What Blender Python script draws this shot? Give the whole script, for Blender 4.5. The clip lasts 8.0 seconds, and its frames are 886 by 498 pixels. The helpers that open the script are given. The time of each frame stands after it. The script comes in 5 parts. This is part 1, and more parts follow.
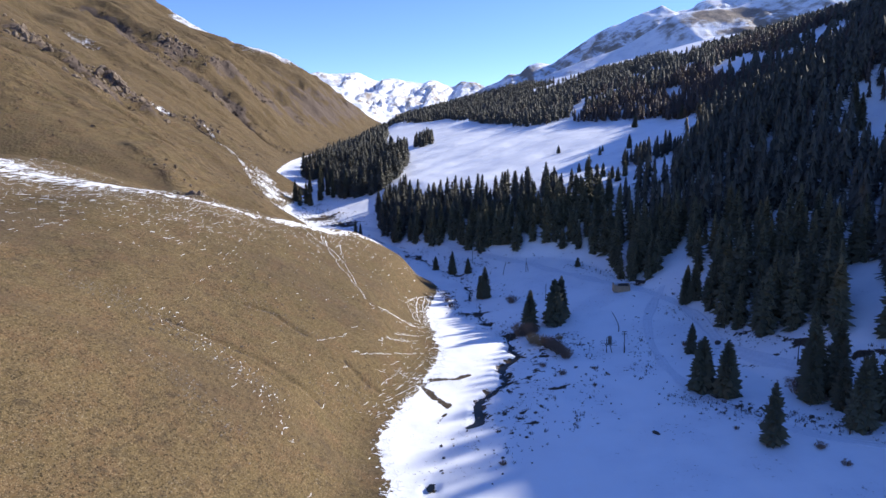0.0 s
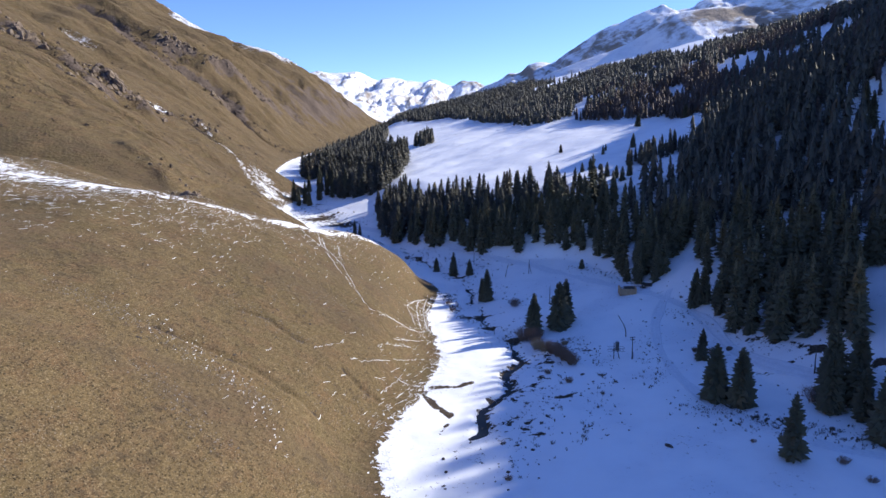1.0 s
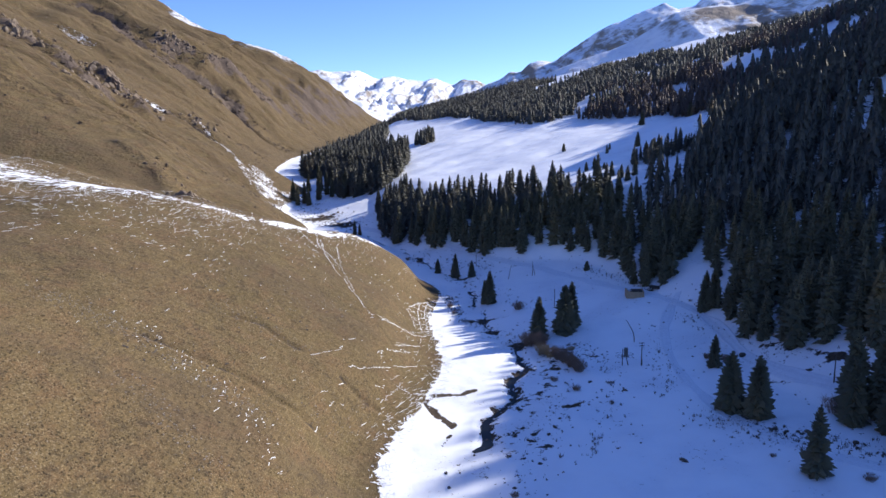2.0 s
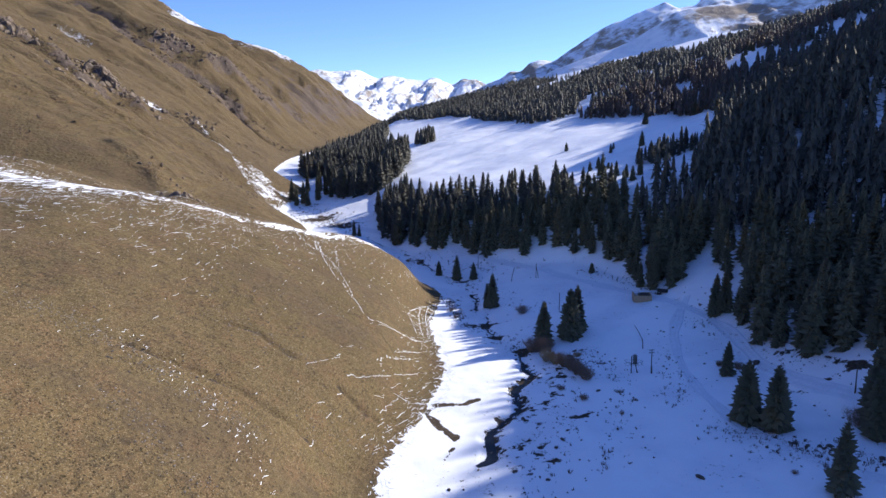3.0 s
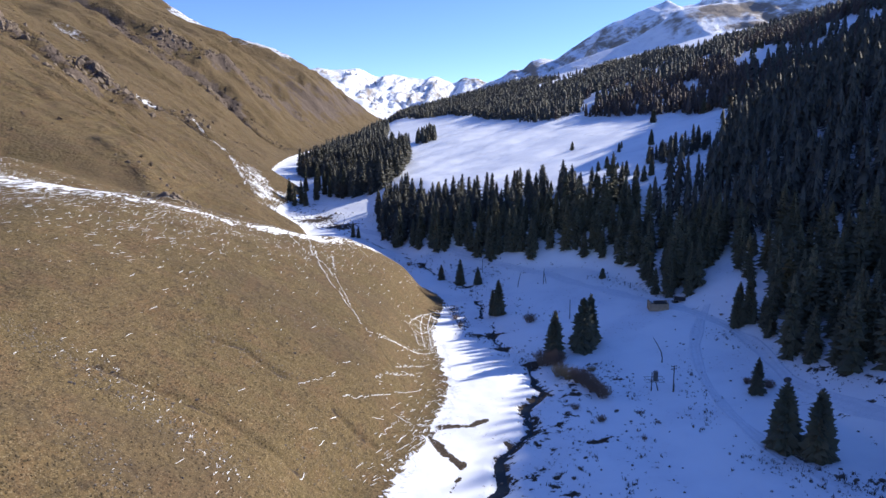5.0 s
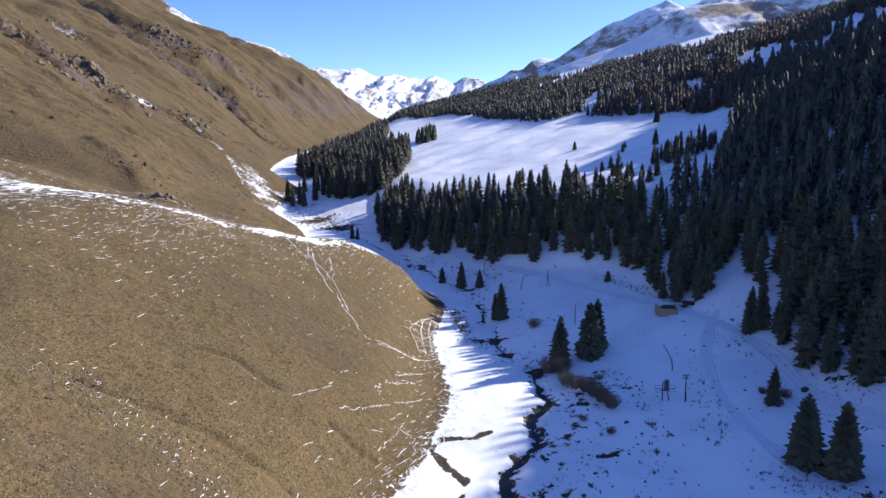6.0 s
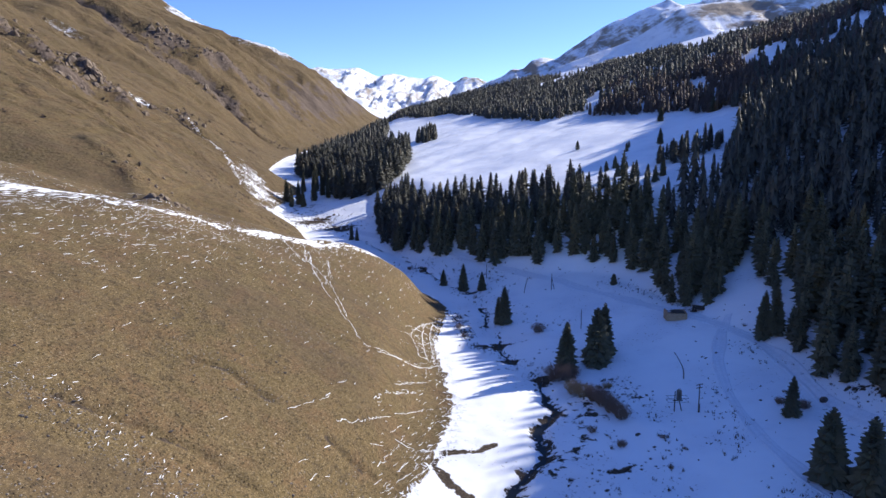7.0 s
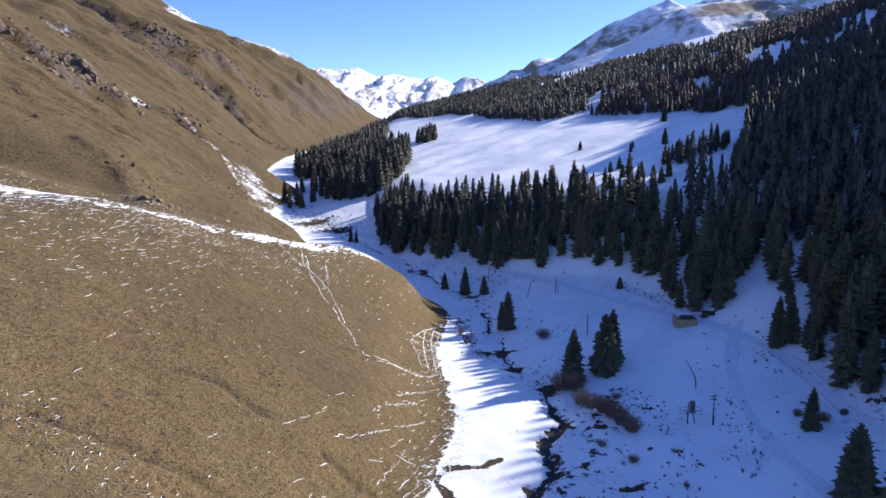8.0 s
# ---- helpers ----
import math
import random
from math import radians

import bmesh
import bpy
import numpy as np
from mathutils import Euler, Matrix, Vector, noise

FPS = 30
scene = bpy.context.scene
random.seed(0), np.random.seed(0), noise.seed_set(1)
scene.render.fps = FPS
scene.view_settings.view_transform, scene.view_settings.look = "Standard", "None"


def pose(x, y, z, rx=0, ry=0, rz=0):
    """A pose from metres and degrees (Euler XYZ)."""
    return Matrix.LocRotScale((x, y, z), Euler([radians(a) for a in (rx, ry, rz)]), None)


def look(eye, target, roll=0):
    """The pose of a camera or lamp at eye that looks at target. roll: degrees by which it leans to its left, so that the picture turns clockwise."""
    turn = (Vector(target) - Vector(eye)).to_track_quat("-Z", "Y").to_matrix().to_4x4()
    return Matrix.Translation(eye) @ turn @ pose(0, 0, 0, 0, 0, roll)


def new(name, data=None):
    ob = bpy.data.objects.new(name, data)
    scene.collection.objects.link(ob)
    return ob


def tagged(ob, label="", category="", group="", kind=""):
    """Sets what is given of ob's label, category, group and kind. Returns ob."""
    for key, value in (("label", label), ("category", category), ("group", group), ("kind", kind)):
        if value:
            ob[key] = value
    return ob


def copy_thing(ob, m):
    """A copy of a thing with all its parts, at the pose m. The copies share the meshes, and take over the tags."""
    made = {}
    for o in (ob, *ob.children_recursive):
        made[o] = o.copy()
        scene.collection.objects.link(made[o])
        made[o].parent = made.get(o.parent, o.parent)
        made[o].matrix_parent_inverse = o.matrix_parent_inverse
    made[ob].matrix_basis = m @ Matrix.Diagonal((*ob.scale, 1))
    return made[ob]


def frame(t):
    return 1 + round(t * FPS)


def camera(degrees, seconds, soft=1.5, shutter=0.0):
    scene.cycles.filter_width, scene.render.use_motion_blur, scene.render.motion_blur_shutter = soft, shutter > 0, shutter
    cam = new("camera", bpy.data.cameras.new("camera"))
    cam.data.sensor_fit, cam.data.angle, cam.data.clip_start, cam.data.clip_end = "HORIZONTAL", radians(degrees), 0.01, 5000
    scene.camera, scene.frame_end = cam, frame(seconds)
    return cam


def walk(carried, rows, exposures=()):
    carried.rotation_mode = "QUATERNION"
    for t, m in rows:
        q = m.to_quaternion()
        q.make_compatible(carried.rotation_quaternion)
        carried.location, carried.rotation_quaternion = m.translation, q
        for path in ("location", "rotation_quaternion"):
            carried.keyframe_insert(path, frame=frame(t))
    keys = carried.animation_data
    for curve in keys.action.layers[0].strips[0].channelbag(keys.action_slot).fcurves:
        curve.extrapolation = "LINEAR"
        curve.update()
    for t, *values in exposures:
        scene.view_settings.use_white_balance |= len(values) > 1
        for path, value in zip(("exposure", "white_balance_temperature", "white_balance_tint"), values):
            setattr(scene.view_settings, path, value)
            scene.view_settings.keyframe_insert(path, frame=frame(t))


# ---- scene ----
cam = camera(68.2, 8.0)
PATH = [
    (0, (0.194, 2.012, 63.739), (0.196, 3.989, 63.433), -0.4),
    (0.5, (-0.066, 5.534, 63.699), (-0.064, 7.511, 63.393), -0.4),
    (1, (-0.286, 9.107, 63.658), (-0.284, 11.083, 63.35), -0.4),
    (1.5, (-0.524, 12.694, 63.616), (-0.523, 14.67, 63.306), -0.4),
    (3, (-1.278, 23.708, 63.411), (-1.278, 25.684, 63.099), -0.4),
    (3.5, (-1.564, 27.368, 63.373), (-1.565, 29.343, 63.06), -0.4),
    (4, (-1.883, 31.028, 63.35), (-1.884, 33.004, 63.036), -0.3),
    (4.5, (-2.166, 34.633, 63.326), (-2.167, 36.608, 63.011), -0.3),
    (6, (-2.961, 45.372, 63.056), (-2.961, 47.347, 62.741), -0.3),
    (6.5, (-3.242, 48.896, 62.984), (-3.243, 50.871, 62.669), -0.3),
    (7, (-3.552, 52.434, 62.964), (-3.552, 54.409, 62.648), -0.3),
    (7.5, (-3.864, 55.956, 62.949), (-3.864, 57.931, 62.633), -0.3),
    (8, (-4.2, 59.429, 62.927), (-4.199, 61.404, 62.612), -0.3),
]
walk(cam, [(t, look(e, g, r)) for t, e, g, r in PATH])

# ---- sky, sun, exposure ----
SUN_AZIMUTH, SUN_HEIGHT = 64, 28
world = bpy.data.worlds.new("world")
scene.world = world
world.use_nodes = True
sky = world.node_tree.nodes.new("ShaderNodeTexSky")
sky.sky_type, sky.sun_disc = "NISHITA", False
sky.sun_elevation, sky.sun_rotation = radians(SUN_HEIGHT), radians(SUN_AZIMUTH)
sky.altitude, sky.air_density, sky.dust_density, sky.ozone_density = 2200, 0.85, 0.2, 3.4
back = world.node_tree.nodes["Background"]
back.inputs["Strength"].default_value = 0.138
deep = world.node_tree.nodes.new("ShaderNodeHueSaturation")
deep.inputs["Saturation"].default_value = 1.14
deep.inputs["Hue"].default_value = 0.515
world.node_tree.links.new(sky.outputs[0], deep.inputs["Color"])
world.node_tree.links.new(deep.outputs[0], back.inputs["Color"])
sun = new("sun", bpy.data.lights.new("sun", "SUN"))
sun.data.energy, sun.data.angle, sun.data.color = 4.0, radians(0.28), (1.0, 0.945, 0.86)
toward = Vector((math.sin(radians(SUN_AZIMUTH)) * math.cos(radians(SUN_HEIGHT)), math.cos(radians(SUN_AZIMUTH)) * math.cos(radians(SUN_HEIGHT)),
                 math.sin(radians(SUN_HEIGHT))))
sun.matrix_world = look(toward * 200, (0, 0, 0))
scene.view_settings.exposure = 0.90

# ---- materials ----
class Nodes:
    """Short hands for a node material."""

    def __init__(self, name, roughness=0.9, specular=0.2):
        self.mat = bpy.data.materials.new(name)
        self.mat.use_nodes = True
        self.tree = self.mat.node_tree
        self.bsdf = self.tree.nodes["Principled BSDF"]
        self.bsdf.inputs["Roughness"].default_value = roughness
        self.bsdf.inputs["Specular IOR Level"].default_value = specular
        self.geo = self.tree.nodes.new("ShaderNodeNewGeometry")

    def put(self, value, socket):
        if isinstance(value, bpy.types.NodeSocket):
            self.tree.links.new(value, socket)
        elif socket.type == "RGBA":
            socket.default_value = (*value, 1)
        else:
            socket.default_value = value

    def place(self, scale=(1, 1, 1), shift=(0, 0, 0)):
        m = self.tree.nodes.new("ShaderNodeMapping")
        self.tree.links.new(self.geo.outputs["Position"], m.inputs["Vector"])
        m.inputs["Scale"].default_value, m.inputs["Location"].default_value = scale, shift
        return m.outputs[0]

    def noise(self, scale, detail=4, where=None, rough=0.55, distort=0.0):
        n = self.tree.nodes.new("ShaderNodeTexNoise")
        self.tree.links.new(where if where is not None else self.geo.outputs["Position"], n.inputs["Vector"])
        n.inputs["Scale"].default_value, n.inputs["Detail"].default_value = scale, detail
        n.inputs["Roughness"].default_value, n.inputs["Distortion"].default_value = rough, distort
        return n.outputs["Fac"]

    def cells(self, scale, where=None, feature="DISTANCE_TO_EDGE", out="Distance"):
        n = self.tree.nodes.new("ShaderNodeTexVoronoi")
        n.feature = feature
        self.tree.links.new(where if where is not None else self.geo.outputs["Position"], n.inputs["Vector"])
        n.inputs["Scale"].default_value = scale
        return n.outputs[out]

    def math(self, op, a, b=0.0, c=0.0):
        n = self.tree.nodes.new("ShaderNodeMath")
        n.operation = op
        for value, socket in zip((a, b, c), n.inputs):
            self.put(value, socket)
        return n.outputs[0]

    def step(self, value, low, high, a=0.0, b=1.0):
        n = self.tree.nodes.new("ShaderNodeMapRange")
        n.interpolation_type = "SMOOTHSTEP"
        for v, socket in zip((value, low, high, a, b), n.inputs):
            self.put(v, socket)
        return n.outputs[0]

    def mix(self, fac, a, b):
        n = self.tree.nodes.new("ShaderNodeMix")
        n.data_type = "RGBA"
        self.put(fac, n.inputs[0])
        self.put(a, n.inputs[6])
        self.put(b, n.inputs[7])
        return n.outputs[2]

    def attr(self, name):
        n = self.tree.nodes.new("ShaderNodeAttribute")
        n.attribute_name = name
        return n.outputs["Fac"]

    def chance(self):
        return self.tree.nodes.new("ShaderNodeObjectInfo").outputs["Random"]

    def island(self):
        return self.geo.outputs["Random Per Island"]

    def bump(self, fac, distance, strength=1.0, under=None):
        n = self.tree.nodes.new("ShaderNodeBump")
        n.inputs["Distance"].default_value, n.inputs["Strength"].default_value = distance, strength
        self.put(fac, n.inputs["Height"])
        if under is not None:
            self.tree.links.new(under, n.inputs["Normal"])
        return n.outputs[0]

    def done(self, color=None, normal=None, roughness=None):
        if color is not None:
            self.put(color, self.bsdf.inputs["Base Color"])
        if normal is not None:
            self.tree.links.new(normal, self.bsdf.inputs["Normal"])
        if roughness is not None:
            self.put(roughness, self.bsdf.inputs["Roughness"])
        return self.mat


SNOW, SNOW_OLD = (0.89, 0.905, 0.93), (0.79, 0.815, 0.86)


def ground_material():
    """Snow, dry grass, bare earth and rock; the three vertex attributes say where each may lie."""
    n = Nodes("ground", 0.95, 0.15)
    cover, bare, rock = n.attr("cover"), n.attr("bare"), n.attr("rock")
    # dry grass
    fine, mid, wide = n.noise(1.9, 5, rough=0.7), n.noise(0.16, 5), n.noise(0.022, 4)
    level = n.noise(1.0, 4, n.place((0.10, 0.10, 0.9)), 0.6)
    grass = n.mix(n.step(wide, 0.35, 0.65), (0.116, 0.085, 0.037), (0.148, 0.103, 0.047))
    grass = n.mix(n.step(mid, 0.42, 0.7), grass, (0.150, 0.093, 0.046))
    grass = n.mix(n.math("MULTIPLY", n.step(level, 0.5, 0.72), 0.5), grass, (0.098, 0.07, 0.034))
    grass = n.mix(n.math("MULTIPLY", n.step(fine, 0.50, 0.60), 0.72), grass, (0.046, 0.035, 0.02))
    ledge = n.noise(1.0, 3, n.place((0.22, 0.22, 4.2)), 0.6)
    grass = n.mix(n.math("MULTIPLY", n.step(ledge, 0.52, 0.66), 0.55), grass, (0.075, 0.052, 0.028))
    grass = n.mix(n.math("MULTIPLY", n.step(ledge, 0.42, 0.32), 0.4), grass, (0.19, 0.145, 0.078))
    dots = n.math("MULTIPLY", n.step(n.cells(2.4, n.place((0.8, 0.8, 1.6), (3, 1, 2)), "F1"), 0.30, 0.18), n.step(n.noise(0.5, 4), 0.38, 0.5))
    grass = n.mix(n.math("MULTIPLY", dots, 0.95), grass, (0.034, 0.026, 0.015))
    pebbles = n.math("MULTIPLY", n.step(n.cells(1.3, None, "F1"), 0.2, 0.12), n.step(n.noise(0.09, 5), 0.5, 0.62))
    grass = n.mix(pebbles, grass, (0.26, 0.22, 0.17))
    grass = n.mix(n.math("MULTIPLY", n.step(n.noise(3.4, 4, None, 0.75), 0.53, 0.61), 0.9), grass, (0.25, 0.19, 0.11))
    tufts = n.cells(0.62, None, "F1")
    small_tufts = n.math("MULTIPLY", n.step(n.cells(1.25, n.place((1, 1, 1), (5, 2, 0)), "F1"), 0.26, 0.14), n.step(n.noise(0.12, 4), 0.4, 0.52))
    grass = n.mix(n.math("MULTIPLY", small_tufts, 0.8), grass, (0.055, 0.042, 0.024))
    grass = n.mix(n.math("MULTIPLY", n.step(tufts, 0.22, 0.1), n.step(mid, 0.32, 0.5)), grass, (0.06, 0.046, 0.024))
    # shrubs and darker swards, in spots and drifts
    spots = n.math("MULTIPLY", n.step(n.noise(0.42, 6, None, 0.72), 0.51, 0.60), n.step(n.noise(0.03, 5, None, 0.65), 0.42, 0.56))
    grass = n.mix(n.math("MULTIPLY", spots, 0.5), grass, (0.052, 0.04, 0.027))
    scrub = n.math("MULTIPLY", n.step(n.noise(0.27, 7, None, 0.78), 0.515, 0.585), n.step(rock, -0.5, -0.2))
    grass = n.mix(n.math("MULTIPLY", scrub, 0.6), grass, (0.07, 0.05, 0.034))
    drift = n.step(n.noise(1.0, 5, n.place((0.012, 0.05, 0.03)), 0.6), 0.5, 0.68)
    grass = n.mix(n.math("MULTIPLY", drift, 0.4), grass, (0.098, 0.07, 0.045))
    # rock and scree
    grit = n.noise(0.5, 6, None, 0.7)
    stone = n.mix(n.step(grit, 0.38, 0.66), (0.075, 0.057, 0.047), (0.17, 0.13, 0.1))
    rocky = n.step(n.math("ADD", rock, n.math("MULTIPLY", n.math("SUBTRACT", n.noise(0.07, 6, None, 0.68), 0.5), 1.7)), 0.45, 0.62)
    land = n.mix(rocky, grass, stone)
    # snow: where the cover beats the ground's roughness; in streaks along the slope where it is thin
    streak = n.noise(1.0, 5, n.place((0.3, 0.3, 3.6)), 0.62)
    patch = n.noise(0.11, 6, None, 0.62)
    rough = n.math("ADD", n.math("MULTIPLY", n.math("SUBTRACT", streak, 0.5), 2.6), n.math("MULTIPLY", n.math("SUBTRACT", patch, 0.5), 1.7))
    lies = n.step(n.math("ADD", cover, rough), -0.04, 0.05)
    # bare earth that shows through the snow
    open_earth = n.step(n.math("ADD", bare, n.math("MULTIPLY", n.math("SUBTRACT", n.noise(0.33, 6, None, 0.68), 0.5), 2.2)), 0.50, 0.60)
    weeds = n.math("MULTIPLY", n.step(n.noise(0.9, 5, None, 0.7), 0.61, 0.67), n.step(n.noise(0.05, 4), 0.5, 0.62))
    lies = n.math("MULTIPLY", lies, n.math("SUBTRACT", 1.0, n.math("MAXIMUM", open_earth, n.math("MULTIPLY", weeds, 0.7))))
    earth = n.mix(n.step(fine, 0.4, 0.65), (0.05, 0.038, 0.028), (0.11, 0.082, 0.058))
    land = n.mix(n.math("MAXIMUM", open_earth, 0.0), land, earth)
    white = n.mix(n.step(n.noise(0.05, 5), 0.4, 0.7), SNOW, SNOW_OLD)
    relief = n.bump(n.math("MULTIPLY", n.math("ADD", n.math("MULTIPLY", fine, 0.5), n.math("SUBTRACT", small_tufts, tufts)), n.math("SUBTRACT", 1.05, lies)), 0.22, 0.9)
    relief = n.bump(n.math("MULTIPLY", n.math("MULTIPLY", n.noise(0.07, 8, None, 0.66), n.math("SUBTRACT", 1.0, lies)), n.step(rock, -0.55, -0.1)), 4.5, 0.9, relief)
    relief = n.bump(n.math("ADD", n.noise(0.22, 5), n.math("MULTIPLY", lies, 0.12)), 0.5, 0.28, relief)
    return n.done(n.mix(lies, land, white), relief, n.mix(lies, (0.95, 0.95, 0.95), (0.55, 0.55, 0.55)))


def mountain_material(name, amount, size=0.011):
    """A far mountain: snow with brown ribs of rock and grass on the steep and windswept parts."""
    n = Nodes(name, 0.9, 0.15)
    steep = n.attr("rock")
    grit = n.noise(size, 8, None, 0.68)
    fine = n.noise(0.05, 6, None, 0.7)
    veins = n.noise(1.0, 6, n.place((0.03, 0.006, 0.014)), 0.66)
    steep = n.math("ADD", steep, n.math("MULTIPLY", n.math("SUBTRACT", veins, 0.5), 2.0))
    show = n.math("ADD", steep, n.math("ADD", n.math("MULTIPLY", n.math("SUBTRACT", grit, 0.5), 2.4), n.math("MULTIPLY", n.math("SUBTRACT", fine, 0.5), 1.3)))
    land = n.mix(n.step(fine, 0.4, 0.62), (0.25, 0.21, 0.175), (0.34, 0.28, 0.215))
    return n.done(n.mix(n.step(show, amount - 0.15, amount + 0.75), n.mix(n.step(grit, 0.4, 0.6), SNOW, SNOW_OLD), land), n.bump(n.noise(0.02, 7, None, 0.7), 16.0, 0.55, n.bump(fine, 4.0, 0.6)))


def foliage_material(name, light, dark, dry, by_island=False):
    n = Nodes(name, 0.75, 0.25)
    chance = n.island() if by_island else n.chance()
    tint = n.mix(n.noise(0.8, 4), light, dark)
    tint = n.mix(n.math("MULTIPLY", n.step(n.noise(0.05, 3), 0.52, 0.66), n.step(chance, 0.45, 1.0)), tint, dry)
    return n.done(tint, n.bump(n.noise(7, 3), 0.06, 0.6))


def plain_material(name, a, b, scale, roughness=0.85, relief=0.03, stretch=(1, 1, 1)):
    n = Nodes(name, roughness, 0.25)
    where = n.place(stretch)
    coarse, fine = n.noise(scale, 5, where, 0.6), n.noise(scale * 7, 4, where, 0.65)
    tone = n.mix(n.step(coarse, 0.35, 0.65), a, b)
    tone = n.mix(n.math("MULTIPLY", n.step(fine, 0.5, 0.75), 0.5), tone, tuple(c * 0.5 for c in a))
    return n.done(tone, n.bump(fine, relief, 0.8))


GROUND = ground_material()
SNOWY = mountain_material("snowy_mountain", 0.5)
WINDSWEPT = mountain_material("windswept_mountain", 0.24, 0.03)
SHOULDER = mountain_material("windswept_shoulder", 0.5, 0.02)
NEEDLES = foliage_material("needles", (0.120, 0.114, 0.066), (0.080, 0.078, 0.056), (0.16, 0.125, 0.06))
NEEDLES_FAR = foliage_material("needles_far", (0.108, 0.105, 0.080), (0.076, 0.075, 0.066), (0.115, 0.085, 0.05), True)
BARK = plain_material("bark", (0.11, 0.085, 0.065), (0.06, 0.048, 0.04), 4, 0.9, 0.04, (1, 1, 0.25))
OLD_WOOD = plain_material("weathered_wood", (0.10, 0.082, 0.068), (0.055, 0.046, 0.04), 5, 0.85, 0.01, (1, 1, 0.15))
MUD_BRICK = plain_material("mud_brick", (0.43, 0.31, 0.20), (0.34, 0.24, 0.15), 1.4, 0.95, 0.05)
TWIG_RED = plain_material("willow_twigs", (0.28, 0.19, 0.14), (0.20, 0.145, 0.115), 3, 0.85, 0.01)
TWIG_DARK = plain_material("dry_weed_stalks", (0.12, 0.09, 0.065), (0.07, 0.055, 0.045), 3, 0.9, 0.01)
TWIG_TAN = plain_material("dry_grass_stems", (0.42, 0.31, 0.18), (0.33, 0.24, 0.14), 3, 0.85, 0.01)
CRAG = plain_material("crag_rock", (0.15, 0.115, 0.085), (0.25, 0.195, 0.145), 0.35, 0.95, 0.25)
BOULDER = plain_material("dark_stone", (0.075, 0.065, 0.06), (0.15, 0.13, 0.115), 1.2, 0.9, 0.06)
RUBBLE = plain_material("pale_rubble", (0.30, 0.26, 0.21), (0.19, 0.16, 0.13), 0.9, 0.95, 0.02)
STEEL = plain_material("grey_steel", (0.16, 0.17, 0.17), (0.10, 0.105, 0.11), 6, 0.6, 0.004)
BARE_CROWN = foliage_material("bare_crown", (0.125, 0.092, 0.075), (0.08, 0.062, 0.055), (0.17, 0.105, 0.05), True)
FRESH = plain_material("drifted_snow", SNOW, SNOW_OLD, 0.6, 0.6, 0.01)
PACKED = plain_material("packed_snow", (0.79, 0.82, 0.87), (0.72, 0.755, 0.815), 0.8, 0.5, 0.02)
WATER = Nodes("dark_water", 0.45, 0.15).done((0.012, 0.016, 0.02))
EARTH_ROOF = plain_material("earth_roof", (0.075, 0.06, 0.05), (0.045, 0.038, 0.033), 2, 0.95, 0.05)
SHRUB = foliage_material("slope_shrub", (0.075, 0.055, 0.045), (0.045, 0.035, 0.033), (0.11, 0.08, 0.045), True)

# ---- terrain ----
def curve(knots):
    """A smooth 1D curve through (x, y) knots, flat outside them, as a function of arrays."""
    kx, ky = (np.array([k[i] for k in knots], float) for i in (0, 1))
    s = np.diff(ky) / np.diff(kx)
    m = np.zeros(len(kx))
    same = s[:-1] * s[1:] > 0
    m[1:-1][same] = 2 * s[:-1][same] * s[1:][same] / (s[:-1] + s[1:])[same]

    def at(v):
        v = np.clip(np.asarray(v, float), kx[0], kx[-1])
        i = np.clip(np.searchsorted(kx, v) - 1, 0, len(kx) - 2)
        h = kx[i + 1] - kx[i]
        u = (v - kx[i]) / h
        return (ky[i] * (1 + 2 * u) * (1 - u) ** 2 + m[i] * h * u * (1 - u) ** 2
                + ky[i + 1] * u * u * (3 - 2 * u) + m[i + 1] * h * u * u * (u - 1))
    return at


def ease(v, a, b):
    u = np.clip((np.asarray(v, float) - a) / (b - a), 0, 1)
    return u * u * (3 - 2 * u)


def soft_min(a, b, k):
    h = np.clip(0.5 + 0.5 * (b - a) / k, 0, 1)
    return b * (1 - h) + a * h - k * h * (1 - h)


def grain(x, y, seed=0):
    """Smooth noise, -1 to 1, one cell a unit."""
    xi, yi = np.floor(x).astype(np.int64), np.floor(y).astype(np.int64)
    u, v = x - xi, y - yi
    u, v = u * u * u * (u * (6 * u - 15) + 10), v * v * v * (v * (6 * v - 15) + 10)

    def corner(i, j):
        n = (i * 374761393 + j * 668265263 + seed * 982451653) & 0xFFFFFFFF
        n = ((n ^ (n >> 13)) * 1274126177) & 0xFFFFFFFF
        n = ((n ^ (n >> 16)) * 2246822519) & 0xFFFFFFFF
        return ((n ^ (n >> 15)) & 0xFFFF) / 32767.5 - 1
    return ((corner(xi, yi) * (1 - u) + corner(xi + 1, yi) * u) * (1 - v)
            + (corner(xi, yi + 1) * (1 - u) + corner(xi + 1, yi + 1) * u) * v)


def fbm(x, y, octaves=4, seed=0):
    total, amp = 0, 0.5
    for k in range(octaves):
        total = total + amp * grain(x + 17.3 * k, y - 9.1 * k, seed + k)
        x, y, amp = 0.8 * x * 2 - 0.6 * y * 2, 0.6 * x * 2 + 0.8 * y * 2, amp * 0.5
    return total


